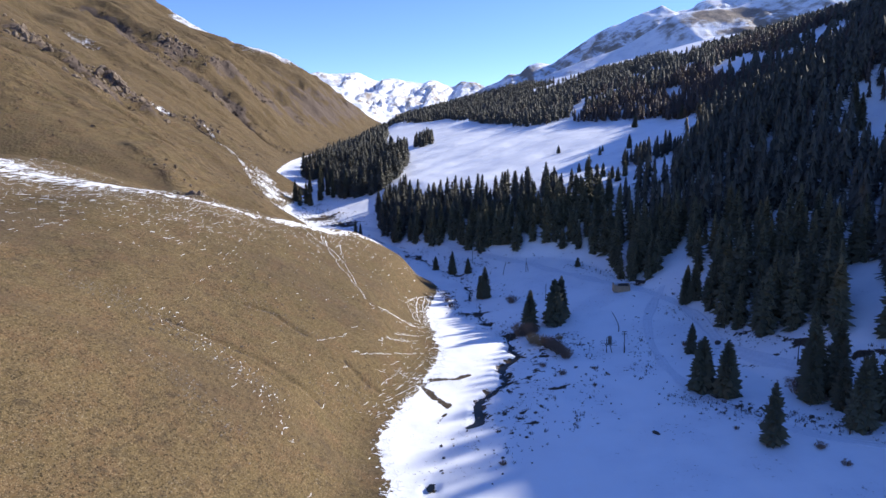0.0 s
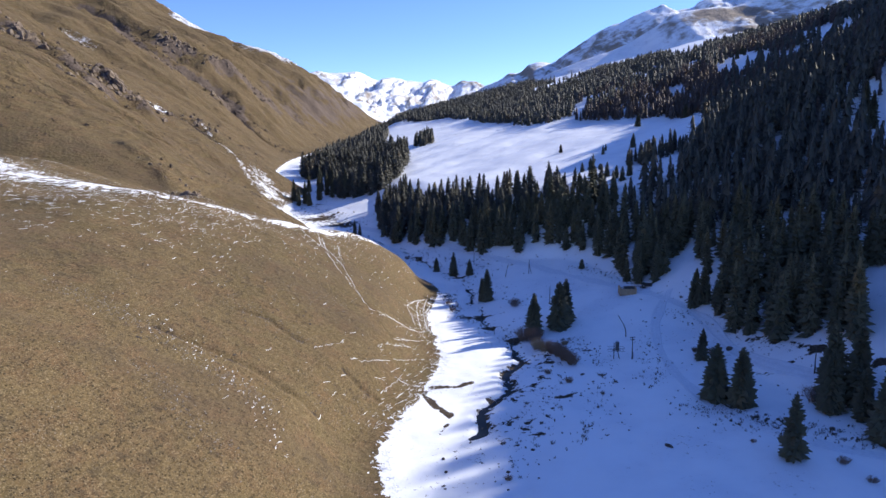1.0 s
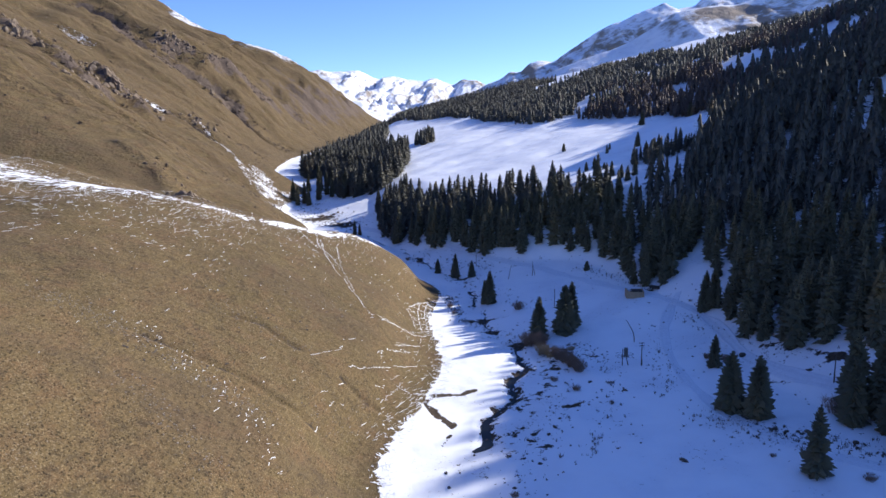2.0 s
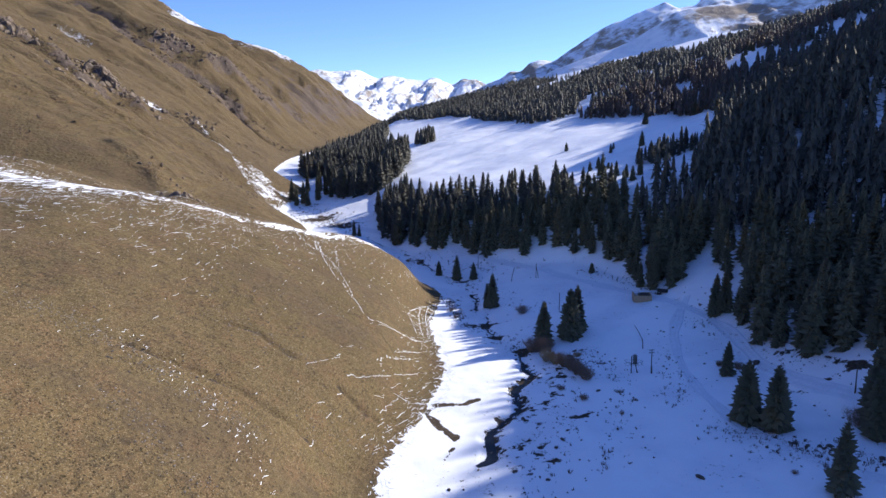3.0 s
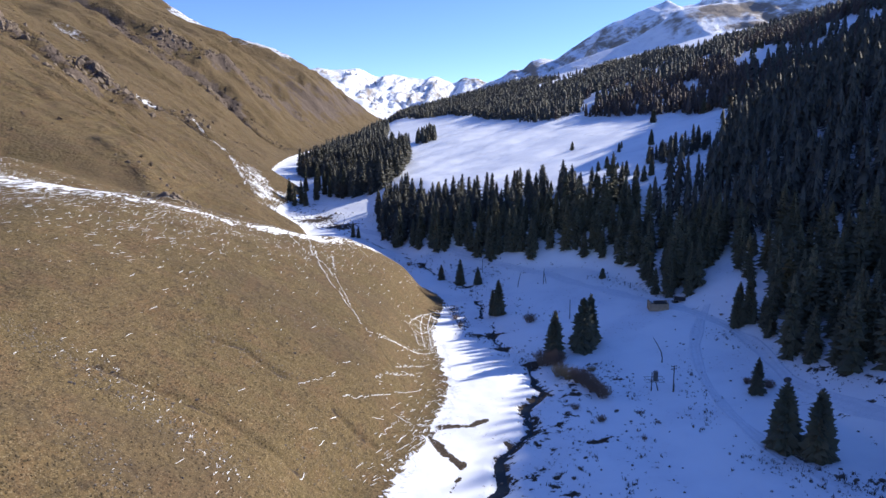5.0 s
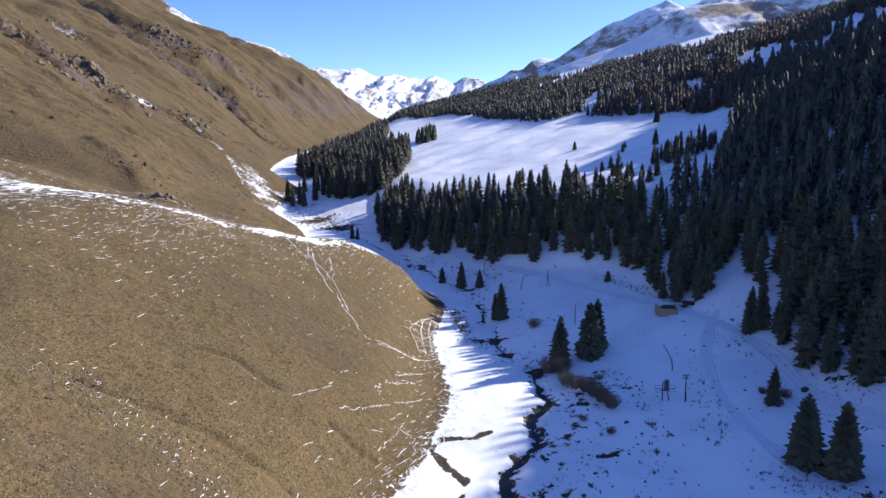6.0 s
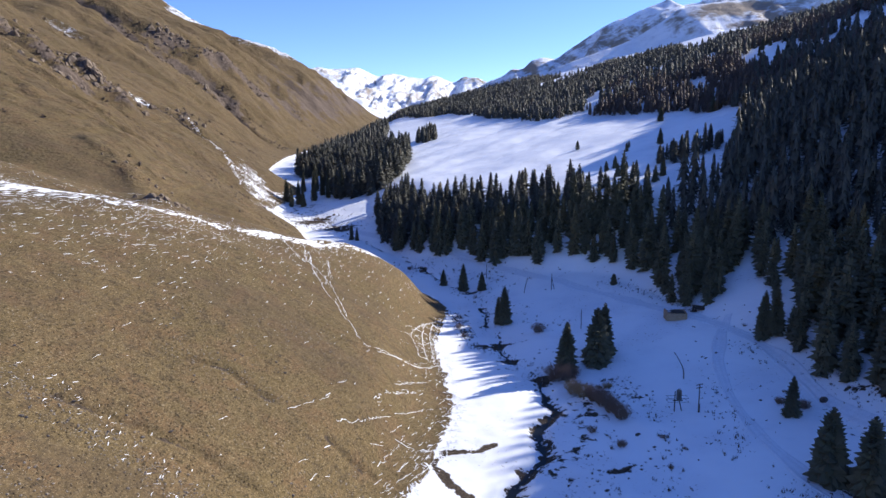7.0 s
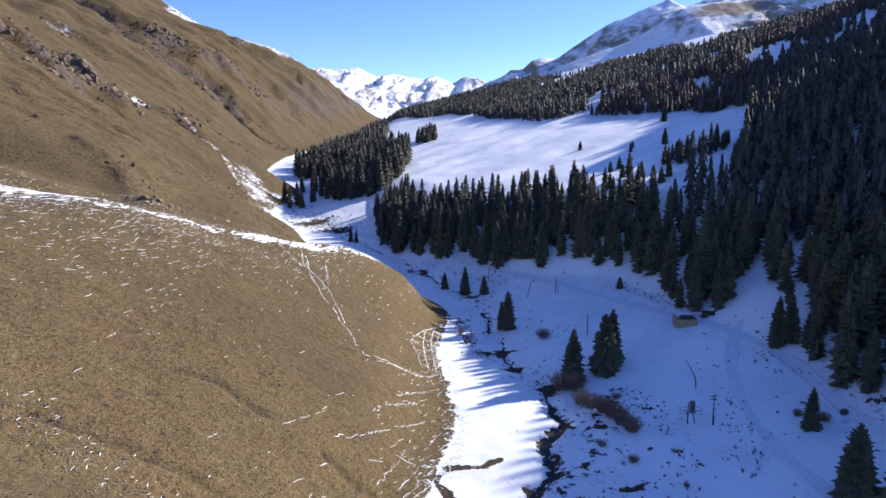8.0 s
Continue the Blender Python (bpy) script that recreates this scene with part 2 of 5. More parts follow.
def line_distance(x, y, points):
    """Distance to a polyline, and how far along it (0 to 1) the nearest point lies."""
    best, along = np.full(np.shape(x), 1e9), np.zeros(np.shape(x))
    n = len(points) - 1
    for i, ((ax, ay), (bx, by)) in enumerate(zip(points, points[1:])):
        u = np.clip(((x - ax) * (bx - ax) + (y - ay) * (by - ay)) / ((bx - ax) ** 2 + (by - ay) ** 2), 0, 1)
        d = np.hypot(x - ax - u * (bx - ax), y - ay - u * (by - ay))
        near = d < best
        best, along = np.where(near, d, best), np.where(near, (i + u) / n, along)
    return best, along


stream_x = curve([(-600, -90), (0, -20), (100, -8), (150, 1.5), (157, 5.5), (160, 9), (164, 11), (171, 11), (176, 12), (181.5, 14), (187.5, 18), (205, 21.4), (213, 24.5), (229, 24), (254, 16), (283, 14), (326, 8), (346, -3), (390, -24), (484, -74),
                  (555, -110), (700, -140), (1100, -180), (2400, -220)])
stream_z = curve([(-600, -40), (0, -10), (150, -6.4), (211, -4), (283, -3.2), (330, -1), (390, 3), (484, 8), (555, 15), (700, 30),
                  (1100, 50), (2400, 128), (4500, 320)])
spur_foot = curve([(-600, -120), (0, -45), (100, -19), (127, -13), (150, -10.5), (176, -5), (204, 0), (240, 3), (265, 7), (285, 8), (304, 5), (320, -3), (345, -25),
                   (380, -52), (433, -80), (480, -98), (535, -122), (590, -122), (630, -128), (670, -158), (760, -190), (1100, -225), (2400, -222)])
foot_left = curve([(-600, -120), (0, -45), (100, -13), (115, -9.2), (128, -9.4), (139, -11.5), (150, -13.2), (159, -11.8), (166, -10.3), (173, -8.0), (181, -5.0), (190, -2.9), (200, -0.4), (212, 0.8), (227, -0.6), (247, -2.6), (257, -4.0), (268, -3.4),
                   (288, -1.5), (304, 0), (322, -6), (345, -25), (380, -52), (433, -80), (480, -98), (535, -122), (590, -122), (630, -128), (670, -158), (760, -190), (1100, -225), (2400, -222)])
spur_rise = curve([(0, 0), (24, 16), (57, 34), (84, 44), (110, 51), (172, 59), (260, 70), (700, 250), (2500, 600)])
far_rise = curve([(0, 0), (130, 98), (265, 198), (580, 325), (783, 450), (1100, 590), (2500, 900)])
bench_slope = curve([(0, 0.08), (150, 0.11), (200, 0.11), (230, 0.15), (258, 0.18), (306, 0.19), (345, 0.25), (480, 0.2)])
forest_edge = curve([(-600, 130), (0, 110), (140, 95), (180, 84), (205, 86), (232, 88), (260, 80), (300, 71), (322, 60), (334, 40),
                     (350, 20), (378, 0), (392, -22), (450, -38), (532, -58), (700, -95), (1000, -140), (2400, -215)])
upper_edge = curve([(-600, 130), (250, 112), (430, 165), (512, 198), (600, 188), (700, 145), (900, 95), (2400, -100)])
upper_rise = curve([(-600, 0.5), (300, 0.48), (480, 0.36), (560, 0.26), (680, 0.17), (800, 0.1), (1000, 0.06), (1600, 0.01), (2400, 0.02)])


# rocky ribs (raised) and gullies (sunk) of the sunny slope: line, width, depth
RIB_LOW = [(-369, 588), (-334, 571), (-313, 562), (-285, 545), (-262, 520)]
RIB_MID = [(-290, 588), (-269, 580), (-255, 566), (-241, 554)]
RIB_NEAR = [(-160, 352), (-140, 340), (-112, 300), (-96, 268)]
GULLY_FAR = [(-611, 1172), (-580, 1172), (-537, 1160), (-498, 1100), (-463, 1090), (-433, 1085), (-415, 1120), (-380, 1140), (-350, 1125), (-300, 1050), (-267, 1040)]
GULLY_LOW = [(-246, 612), (-232, 613), (-219, 608), (-207, 602)]
RIB_FAR = [(-478, 1175), (-450, 1192), (-434, 1212), (-412, 1220), (-373, 1269), (-353, 1275), (-329, 1300)]
SCAR_A = [(-63.5, 148), (-54, 149.5), (-45, 151), (-35, 149), (-28, 150)]
SCAR_B = [(-53, 173), (-46.5, 175.5), (-42, 173.5), (-37, 173)]
SCAR_C = [(-26, 172), (-22, 172), (-18, 173)]
GULLIES = ((RIB_LOW, 9, -5), (RIB_MID, 8, -4), (RIB_NEAR, 8, -2), (GULLY_FAR, 15, 15), (GULLY_LOW, 8, 5), (RIB_FAR, 18, -6), (SCAR_A, 1.1, 0.75), (SCAR_B, 1.0, 0.7),
           (SCAR_C, 0.9, 0.7))

# the spur's crest, where its back falls away to the gully
spur_back = curve([(-400, 290), (-230, 262), (-150, 250), (-116, 251), (-94, 251), (-77, 255), (-60, 268), (-44, 291), (-36, 307), (-22, 320)])


def slope_ribs(y, d):
    u = y - 0.12 * d
    return 1 - 2 * np.abs(grain(u / 120, d / 700 + 3, 21)) + 0.5 * (1 - 2 * np.abs(grain(u / 46, d / 300, 22))) + 0.25 * (1 - 2 * np.abs(grain(u / 19, d / 120, 23)))


def open_water(y):
    """Where along its bed the stream lies open (1) or bridged by snow (0)."""
    loose = ease(grain(y / 9, 0 * y + 5, 53) + 0.35 * grain(y / 3.1, 0 * y + 2, 54), -0.45, 0.1)
    return np.maximum(loose, 0.95 * ease(y, 156, 161) * (1 - ease(y, 206, 211)))


def height(x, y):
    x, y = np.asarray(x, float), np.asarray(y, float)
    sx, sz, fx = stream_x(y), stream_z(y), spur_foot(y)
    floor = sz + bench_slope(y) * np.maximum(x - sx, 0) + 0.02 * np.maximum(sx - x, 0)
    # the right side: a scarp up to a tilted bench, and the steep wood above it
    edge = forest_edge(y)
    scarp = sz + bench_slope(y) * np.maximum(np.minimum(x, edge) - sx, 0) + 0.52 * np.maximum(x - edge, 0)
    yb = soft_min(y, 2100 + 0 * y, 600)
    bench = 62 + 0.23 * (x - 93) + 0.1 * (yb - 527) + 2.5 * fbm(x / 90, y / 90, 3, 5)
    over = np.maximum(x - upper_edge(y), 0)
    bench = bench + upper_rise(y) * over * over / (over + 30) + over / (over + 80) * 9 * fbm(x / 130, y / 130, 4, 11)
    # ground out of view, raised to keep sun off the lower valley floor
    bench = bench + 0.11 * np.maximum(x - 370, 0) * (1 - ease(y, 450, 650))
    bench = bench + 0.3 * np.maximum(x - 400, 0) * (1 - ease(y, 345, 400))
    # swales of the snowfield, put in so that grazing sun draws bands of shade
    field = ease(x - edge, 10, 60) * ease(y, 430, 500) * (1 - ease(y, 900, 1100)) * (1 - ease(over, 0, 60))
    bench = bench + 6.0 * field * fbm((0.66 * x - 0.75 * y) / 42, (0.75 * x + 0.66 * y) / 260, 2, 15)
    # high ridge added out of view to shade the upper woods
    bench = bench + 0.74 * np.clip(x - 0.7 * y, 0, 158) * ease(y, 600, 720) * (1 - ease(y, 1150, 1400))
    u = 0.438 * x - 0.899 * y
    # unseen mound, dips and rises of the ridge that shape the valley's shadow edge
    bench = bench + 27 * np.exp(-((x - 350) / 38) ** 2) * ease(-u, 211, 231) * (1 - ease(-u, 262, 300)) - 8.5 * ease(x, 285, 335) * np.exp(-((u + 187) / 14) ** 2)
    bench = bench - 9 * np.exp(-((x - 500) / 55) ** 2 - ((y - 429) / 20) ** 2) - 5 * np.exp(-((x - 560) / 35) ** 2 - ((y - 452) / 15) ** 2) + (5 * ease(x, 600, 650) + 0.27 * np.maximum(x - 690, 0)) * np.exp(-((y - 482) / 42) ** 2)
    right = np.where(x > edge, np.maximum(soft_min(scarp, bench, 6), floor * 0 + sz), scarp)
    # the left side: a rounded spur, a gully behind it, then the long mountain slope
    d = np.maximum(fx - x, 0) * 0.96
    mid = 0.62 * d - 0.00012 * d * d
    far = ease(y, 800, 1250)
    rise = mid + far * (far_rise(d) - mid)
    spur = 1 - ease(y + 0.12 * d, 330, 425)
    rise = rise + spur * (spur_rise(d) - rise)
    rise = rise * (1 - 0.85 * ease(y, 2430, 3100)) * (1 - (1 - ease(foot_left(y) - x, -1.5, 21)) * (1 - ease(y, 296, 338)))
    ribs = slope_ribs(y, d)
    rise = rise + ribs * (1 - spur) * np.minimum(d * 0.1, 15) * (0.6 + 0.4 * far)
    for line, width, depth in GULLIES:
        near = line_distance(x, y, line)[0]
        rise = rise - depth * np.exp(-(near / width) ** 2)
    broken = sum(np.exp(-(line_distance(x, y, line)[0] / wide) ** 2) for line, wide in ((RIB_LOW, 15), (RIB_MID, 13), (RIB_NEAR, 10), (RIB_FAR, 24), (GULLY_FAR, 20)))
    rise = rise + np.minimum(broken, 1) * (7 + 5 * far) * (np.abs(fbm(x / 26, y / 34, 4, 61)) * 2 - 0.35) * (1 - spur)
    crags = 0.5 - np.abs(fbm(x / 62, y / 62, 5, 33)) * 2.2
    rise = rise + crags * np.minimum(d * 0.06, 5.5) * (1 - spur) * (1 + 0.8 * far)
    rise = rise + fbm(x / 45, y / 45, 4, 31) * np.minimum(d * 0.04, 3.2) * (1 + far)
    gully, _ = line_distance(x, y, [(-70, 362), (-120, 325), (-210, 300)])
    rise = rise - 5 * np.exp(-(gully / 16) ** 2) * ease(d, 8, 40)
    past = y - spur_back(x)
    rise = rise - 8.5 * ease(past, -8, 32) * (1 - ease(y, 335, 400)) * ease(-x, 14, 40) * (1 - ease(-x, 118, 175))
    z = np.where(x > sx, right, floor + 0 * x) + rise
    # uneven ground, and the stream's bed
    z = z + 0.5 * fbm(x / 14, y / 14, 4, 41) * ease(np.abs(x - sx), 1, 12)
    bed = np.abs(x - sx - 1.3 * grain(y / 13, 0 * y, 51) - 0.9 * grain(y / 5, 0 * y, 52))
    z = z - 0.9 * open_water(y) * (1 - ease(bed, 1.0, 2.8)) * (1 - ease(y, 420, 520)) * (1 - 0.5 * ease(y, 214, 232))
    return z
# ---- end terrain ----


def mesh_object(name, verts, faces, material, parent=None, smooth=False):
    me = bpy.data.meshes.new(name)
    me.from_pydata([tuple(v) for v in verts], [], faces)
    me.materials.append(material)
    if smooth:
        me.polygons.foreach_set("use_smooth", [True] * len(me.polygons))
    ob = new(name, me)
    ob.parent = parent
    return ob


def sheet(name, gx, gy, z, material, fields=()):
    """A sheet of quads over a grid of x and y, with its heights and vertex attributes."""
    nx, ny = len(gx), len(gy)
    me = bpy.data.meshes.new(name)
    me.vertices.add(nx * ny)
    xx, yy = np.meshgrid(gx, gy)
    me.vertices.foreach_set("co", np.stack([xx, yy, z], -1).astype(np.float32).ravel())
    i = (np.arange(ny - 1)[:, None] * nx + np.arange(nx - 1)[None]).ravel()
    quads = np.stack([i, i + 1, i + nx + 1, i + nx], -1).astype(np.int32)
    me.loops.add(quads.size)
    me.loops.foreach_set("vertex_index", quads.ravel())
    me.polygons.add(len(quads))
    me.polygons.foreach_set("loop_start", np.arange(0, quads.size, 4, dtype=np.int32))
    me.polygons.foreach_set("use_smooth", np.ones(len(quads), bool))
    me.update(calc_edges=True)
    me.validate()
    for key, values in fields:
        me.attributes.new(key, "FLOAT", "POINT").data.foreach_set("value", np.asarray(values, np.float32).ravel())
    me.materials.append(material)
    return new(name, me)


def spread(start, stop, step, growth, centre):
    """Grid lines that stand step apart near the centre stretch and ever wider outside it."""
    out, v = [start], start
    while v < stop:
        a, b = centre
        v += step + growth * max(a - v, v - b, 0)
        out.append(v)
    return np.array(out)


# ---- ground ----
CREST = [(-230, 258), (-150, 244), (-116, 242), (-94, 244), (-77, 249), (-60, 261), (-44, 284), (-36, 300), (-22, 314)]
gx = spread(-3600, 3600, 1.0, 0.022, (-125, 125))
gy = spread(-700, 4900, 0.9, 0.0062, (110, 300))
gx = np.sort(np.concatenate([gx, (gx[:-1] + 0.5 * np.diff(gx))[(gx[:-1] > -75) & (gx[:-1] < 6)]]))
gy = np.sort(np.concatenate([gy, (gy[:-1] + 0.5 * np.diff(gy))[(gy[:-1] > 125) & (gy[:-1] < 275)]]))
xx, yy = np.meshgrid(gx, gy)
zz = height(xx, yy)
up = np.maximum(foot_left(yy) - xx, 0)
side = foot_left(yy) - xx
crest, crest_along = line_distance(xx, yy, CREST)
# how thickly snow lies: full on the floor and the shaded side, thin streaks on the sunny slope
cover = 1.4 - 2.7 * ease(side, -3, 7)
below = np.exp(-(crest / (6.5 + 17 * ease(crest_along, 0.45, 0.1))) ** 3)
cover += (1.26 + 0.06 * ease(crest_along, 0.45, 0.1)) * below * (yy < 345)
cover += 0.35 * np.exp(-np.hypot((xx + 48) / 16, (yy - 255) / 20) ** 2)
hollow = np.hypot((xx + 146 + 0.5 * (yy - 555)) / 22, (yy - 555) / 58)
tongue = np.maximum(0.95 * np.exp(-(line_distance(xx, yy, [(-166, 572), (-146, 548), (-134, 560), (-126, 585)])[0] / 12) ** 2), np.maximum(np.exp(-hollow ** 3), 0.95 * np.exp(-(line_distance(xx, yy, [(-150, 535), (-180, 588), (-198, 600), (-212, 612), (-228, 634)])[0] / 5) ** 2)))
cover += 1.27 * np.maximum(tongue, 1.1 * np.exp(-np.hypot((xx + 122) / 24, (yy - 520) / 60) ** 2))
cover += 2.0 * np.exp(-np.hypot((xx + 246) / 15, (yy - 602) / 18) ** 2) + 1.12 * np.exp(-np.hypot((xx + 478) / 24, (yy - 926) / 24) ** 2) + 0.8 * np.exp(-np.hypot((xx + 515) / 26, (yy - 930) / 20) ** 2)
cover += 1.45 * ease(zz, 300, 380) * ease(yy - 2034 - 1.9 * (zz - 364), -55, 15)
cover += 2.4 * ease(zz, 590, 720) * (yy > 1500) + 1.8 * ease(yy, 2500, 2900)
bed = np.abs(xx - stream_x(yy) - 1.3 * grain(yy / 13, 0 * yy, 51) - 0.9 * grain(yy / 5, 0 * yy, 52))
bare = (0.15 + 0.45 * open_water(yy)) * (1 - 0.4 * ease(yy, 214, 232)) * np.exp(-(bed / (2.0 + 1.2 * ease(yy, 156, 162) * (1 - ease(yy, 205, 211)))) ** 2) * (1 - ease(yy, 420, 560))
bare += 0.38 * np.exp(-((xx - stream_x(yy) - 9) / 8) ** 2) * ease(yy, 120, 160) * (1 - ease(yy, 205, 240))
for cx, cy, rx, ry, a in ((33, 177, 4, 2.2, 0.62), (22.5, 157, 2.2, 1.8, 0.7), (26, 231, 5, 3.5, 0.7), (34, 240, 4, 3, 0.5), (3, 280, 4, 8, 0.42), (3, 296, 4, 10, 0.4), (9, 262, 8, 13, 0.26), (15, 238, 6, 8, 0.36), (38, 215, 9, 12, 0.3), (10, 262, 8, 2.4, 0.5), (16, 247, 6, 1.8, 0.55), (22, 263, 7, 1.8, 0.42), (30, 250, 9, 5, 0.3), (20, 300, 14, 16, 0.2),
                          (70, 150, 3, 1.5, 0.5), (-72, 480, 16, 9, 0.62), (-95, 505, 14, 8, 0.5), (-88, 505, 30, 34, 0.36), (-112, 556, 22, 40, 0.36), (-20, 372, 14, 8, 0.35),
                          (78, 262, 3, 2, 0.45), (97, 176, 8, 1.6, 0.5), (104, 160, 7, 1.2, 0.55), (92, 196, 3, 4, 0.5), (8, 329, 6, 1.3, 0.75)):
    bare += a * np.exp(-((xx - cx) / rx) ** 2 - ((yy - cy) / ry) ** 2)
bare += 0.27 * np.exp(-(line_distance(xx, yy, [(36, 150), (44, 180), (47.5, 205), (43, 224)])[0] / 2.2) ** 2)
bare += 0.25 * np.exp(-(line_distance(xx, yy, [(64, 160), (69, 150), (78, 143), (90, 136)])[0] / 2.5) ** 2)
for line, wide, amount in (([(-6, 183.5), (-3, 189), (1, 188.8), (4, 189), (7.5, 192)], 1.4, 0.72), ([(-4.5, 181), (-1.4, 174.5), (1.4, 171)], 1.4, 1.05), ([(1.2, 170), (0.8, 166), (-1.8, 159)], 0.7, 0.6)):
    bare += amount * np.exp(-(line_distance(xx, yy, line)[0] / wide) ** 2)
bare += 0.62 * np.exp(-(line_distance(xx, yy, [(94.5, 193), (96.5, 187), (97.5, 181), (102, 166), (109, 157), (125, 148)])[0] / 1.5) ** 2)
bank = xx - forest_edge(yy)
bare += 0.30 * np.exp(-(bank / 5) ** 2) * (yy > 160) * (yy < 420)
slope = np.hypot(np.gradient(zz, gy, axis=0), np.gradient(zz, gx, axis=1))
ribs = slope_ribs(yy, up * 0.96)
rock = np.clip((slope - 0.75) * 0.8, -0.2, 0.5) * ease(up, 25, 90) + 0.62 * ease(-ribs, -0.2, 0.9) * ease(up, 30, 120) - 0.14
for line, wide, amount in ((RIB_LOW, 12, 0.8), (RIB_MID, 11, 0.75), (RIB_NEAR, 7, 0.3), (GULLY_FAR, 15, 0.95), (GULLY_LOW, 9, 0.9), (RIB_FAR, 18, 0.75)):
    rock += amount * np.exp(-(line_distance(xx, yy, line)[0] / wide) ** 2)
rock += 0.5 * ease(yy, 1300, 1700) * np.exp(-((up - 110) / 90) ** 2) - 0.4 * (1 - ease(yy, 305, 400)) - 3.0 * (side < -2) * (yy < 1400)
for line in (SCAR_A, SCAR_B, SCAR_C):
    bare += (0.5 + 0.3 * grain(xx / 3, yy / 3, 57)) * np.exp(-(line_distance(xx, yy, line)[0] / 0.75) ** 2)
ground = tagged(sheet("ground", gx, gy, zz, GROUND, (("cover", cover), ("bare", bare), ("rock", rock))),
                "snowy valley floor below dry brown grass hillsides", "ground", kind="structure")


def floor_at(x, y):
    """The ground's height, from its sheet."""
    i, j = max(int(np.searchsorted(gx, x)) - 1, 0), max(int(np.searchsorted(gy, y)) - 1, 0)
    u, v = (x - gx[i]) / (gx[i + 1] - gx[i]), (y - gy[j]) / (gy[j + 1] - gy[j])
    return float((zz[j, i] * (1 - u) + zz[j, i + 1] * u) * (1 - v) + (zz[j + 1, i] * (1 - u) + zz[j + 1, i + 1] * u) * v)


def ridge_mountain(name, crest_line, y0, x0, x1, fall, material, label, seed, step, wave, rough, patches=()):
    """A mountain face that falls towards the valley from a crest at y0; patches are windswept spots (x, z, half width, half height, amount)."""
    ax, ay = np.arange(x0, x1, step), np.arange(y0 - 1500, y0 + 260, step)
    mx, my = np.meshgrid(ax, ay)
    down = y0 - my
    top = crest_line(mx + 14 * fbm(mx / 120, my / 300, 3, seed)) + rough * 0.28 * fbm(mx / 45, my / 200, 5, seed + 1)
    drop = np.where(down > 0, fall * down - 0.00006 * down ** 2, -0.8 * down)
    bent = mx + 0.35 * down + 60 * grain(my / 260, mx / 260, seed)
    ribs = 1 - 3.2 * np.abs(fbm(bent / wave, my / (wave * 4.5), 5, seed + 3)) + 0.5 * (1 - 3 * np.abs(fbm(bent / wave * 3, my / (wave * 1.6), 4, seed + 4)))
    z = top - drop + ribs * rough * ease(down, 0, 260) + rough * 0.5 * fbm(mx / 70, my / 70, 5, seed + 6) * ease(down, 5, 120)
    s = np.hypot(np.gradient(z, step, axis=0), np.gradient(z, step, axis=1))
    field = np.clip((s - fall) * 0.9, -0.4, 0.5) + 0.3 * ribs - 0.1
    for cx, cz, rx, rz, amount in patches:
        field = field + amount * np.exp(-((mx - cx) / rx) ** 2 - ((z - cz) / rz) ** 2)
    z = np.where(z < height(mx, my) - 30, height(mx, my) - 30, z)
    return tagged(sheet(name, ax, ay, z, material, (("rock", field),)), label, "mountain", kind="structure")


ridge_mountain("mountain_far", curve([(-1800, 600), (-1100, 560), (-857, 527), (-786, 541), (-697, 533), (-608, 529), (-529, 536), (-466, 510), (-402, 486), (-323, 500), (-245, 492),
                                      (-181, 474), (-117, 470), (-56, 491), (15, 465), (69, 451), (123, 475), (194, 476), (248, 457), (291, 443), (500, 520), (1200, 600)]),
               4250, -1800, 1300, 0.36, SNOWY, "snow-covered mountain range at the head of the valley", 71, 8, 120, 36,
               ((150, 470, 90, 26, 0.9), (-800, 530, 90, 14, 0.6), (-360, 492, 60, 12, 0.5)))
ridge_mountain("mountain_back", curve([(-250, 120), (60, 250), (188, 313), (253, 340), (287, 360), (322, 361), (367, 395), (402, 402), (448, 398), (505, 436), (572, 476), (629, 515),
                                       (685, 541), (752, 567), (820, 597), (865, 612), (889, 622), (910, 612), (933, 601), (967, 606), (1001, 608), (1034, 633), (1063, 641), (1095, 648),
                                       (1157, 669), (1399, 771), (1700, 800), (2300, 700)]), 2750, -260, 2400, 0.42, WINDSWEPT,
               "steep snowy mountain with grey rock ribs and a sharp peak", 81, 8, 190, 20,
               ((330, 365, 90, 25, 0.8), (700, 480, 120, 34, 0.55), (620, 430, 90, 22, 0.6)))
ridge_mountain("mountain_shoulder", curve([(-250, 60), (100, 170), (282, 268), (386, 314), (451, 339), (507, 357), (600, 393), (655, 420), (692, 443), (728, 470), (764, 491), (838, 503),
                                           (893, 511), (949, 514), (1022, 532), (1112, 572), (1329, 641), (1800, 690)]), 2250, -100, 1900, 0.46, SHOULDER,
               "smooth snowy shoulder with a windswept brown grass top", 101, 8, 240, 11,
               ((860, 470, 90, 34, 1.5), (960, 480, 90, 34, 1.2), (760, 440, 60, 20, 0.6), (900, 395, 120, 16, 1.4), (1000, 420, 90, 20, 1.0)))


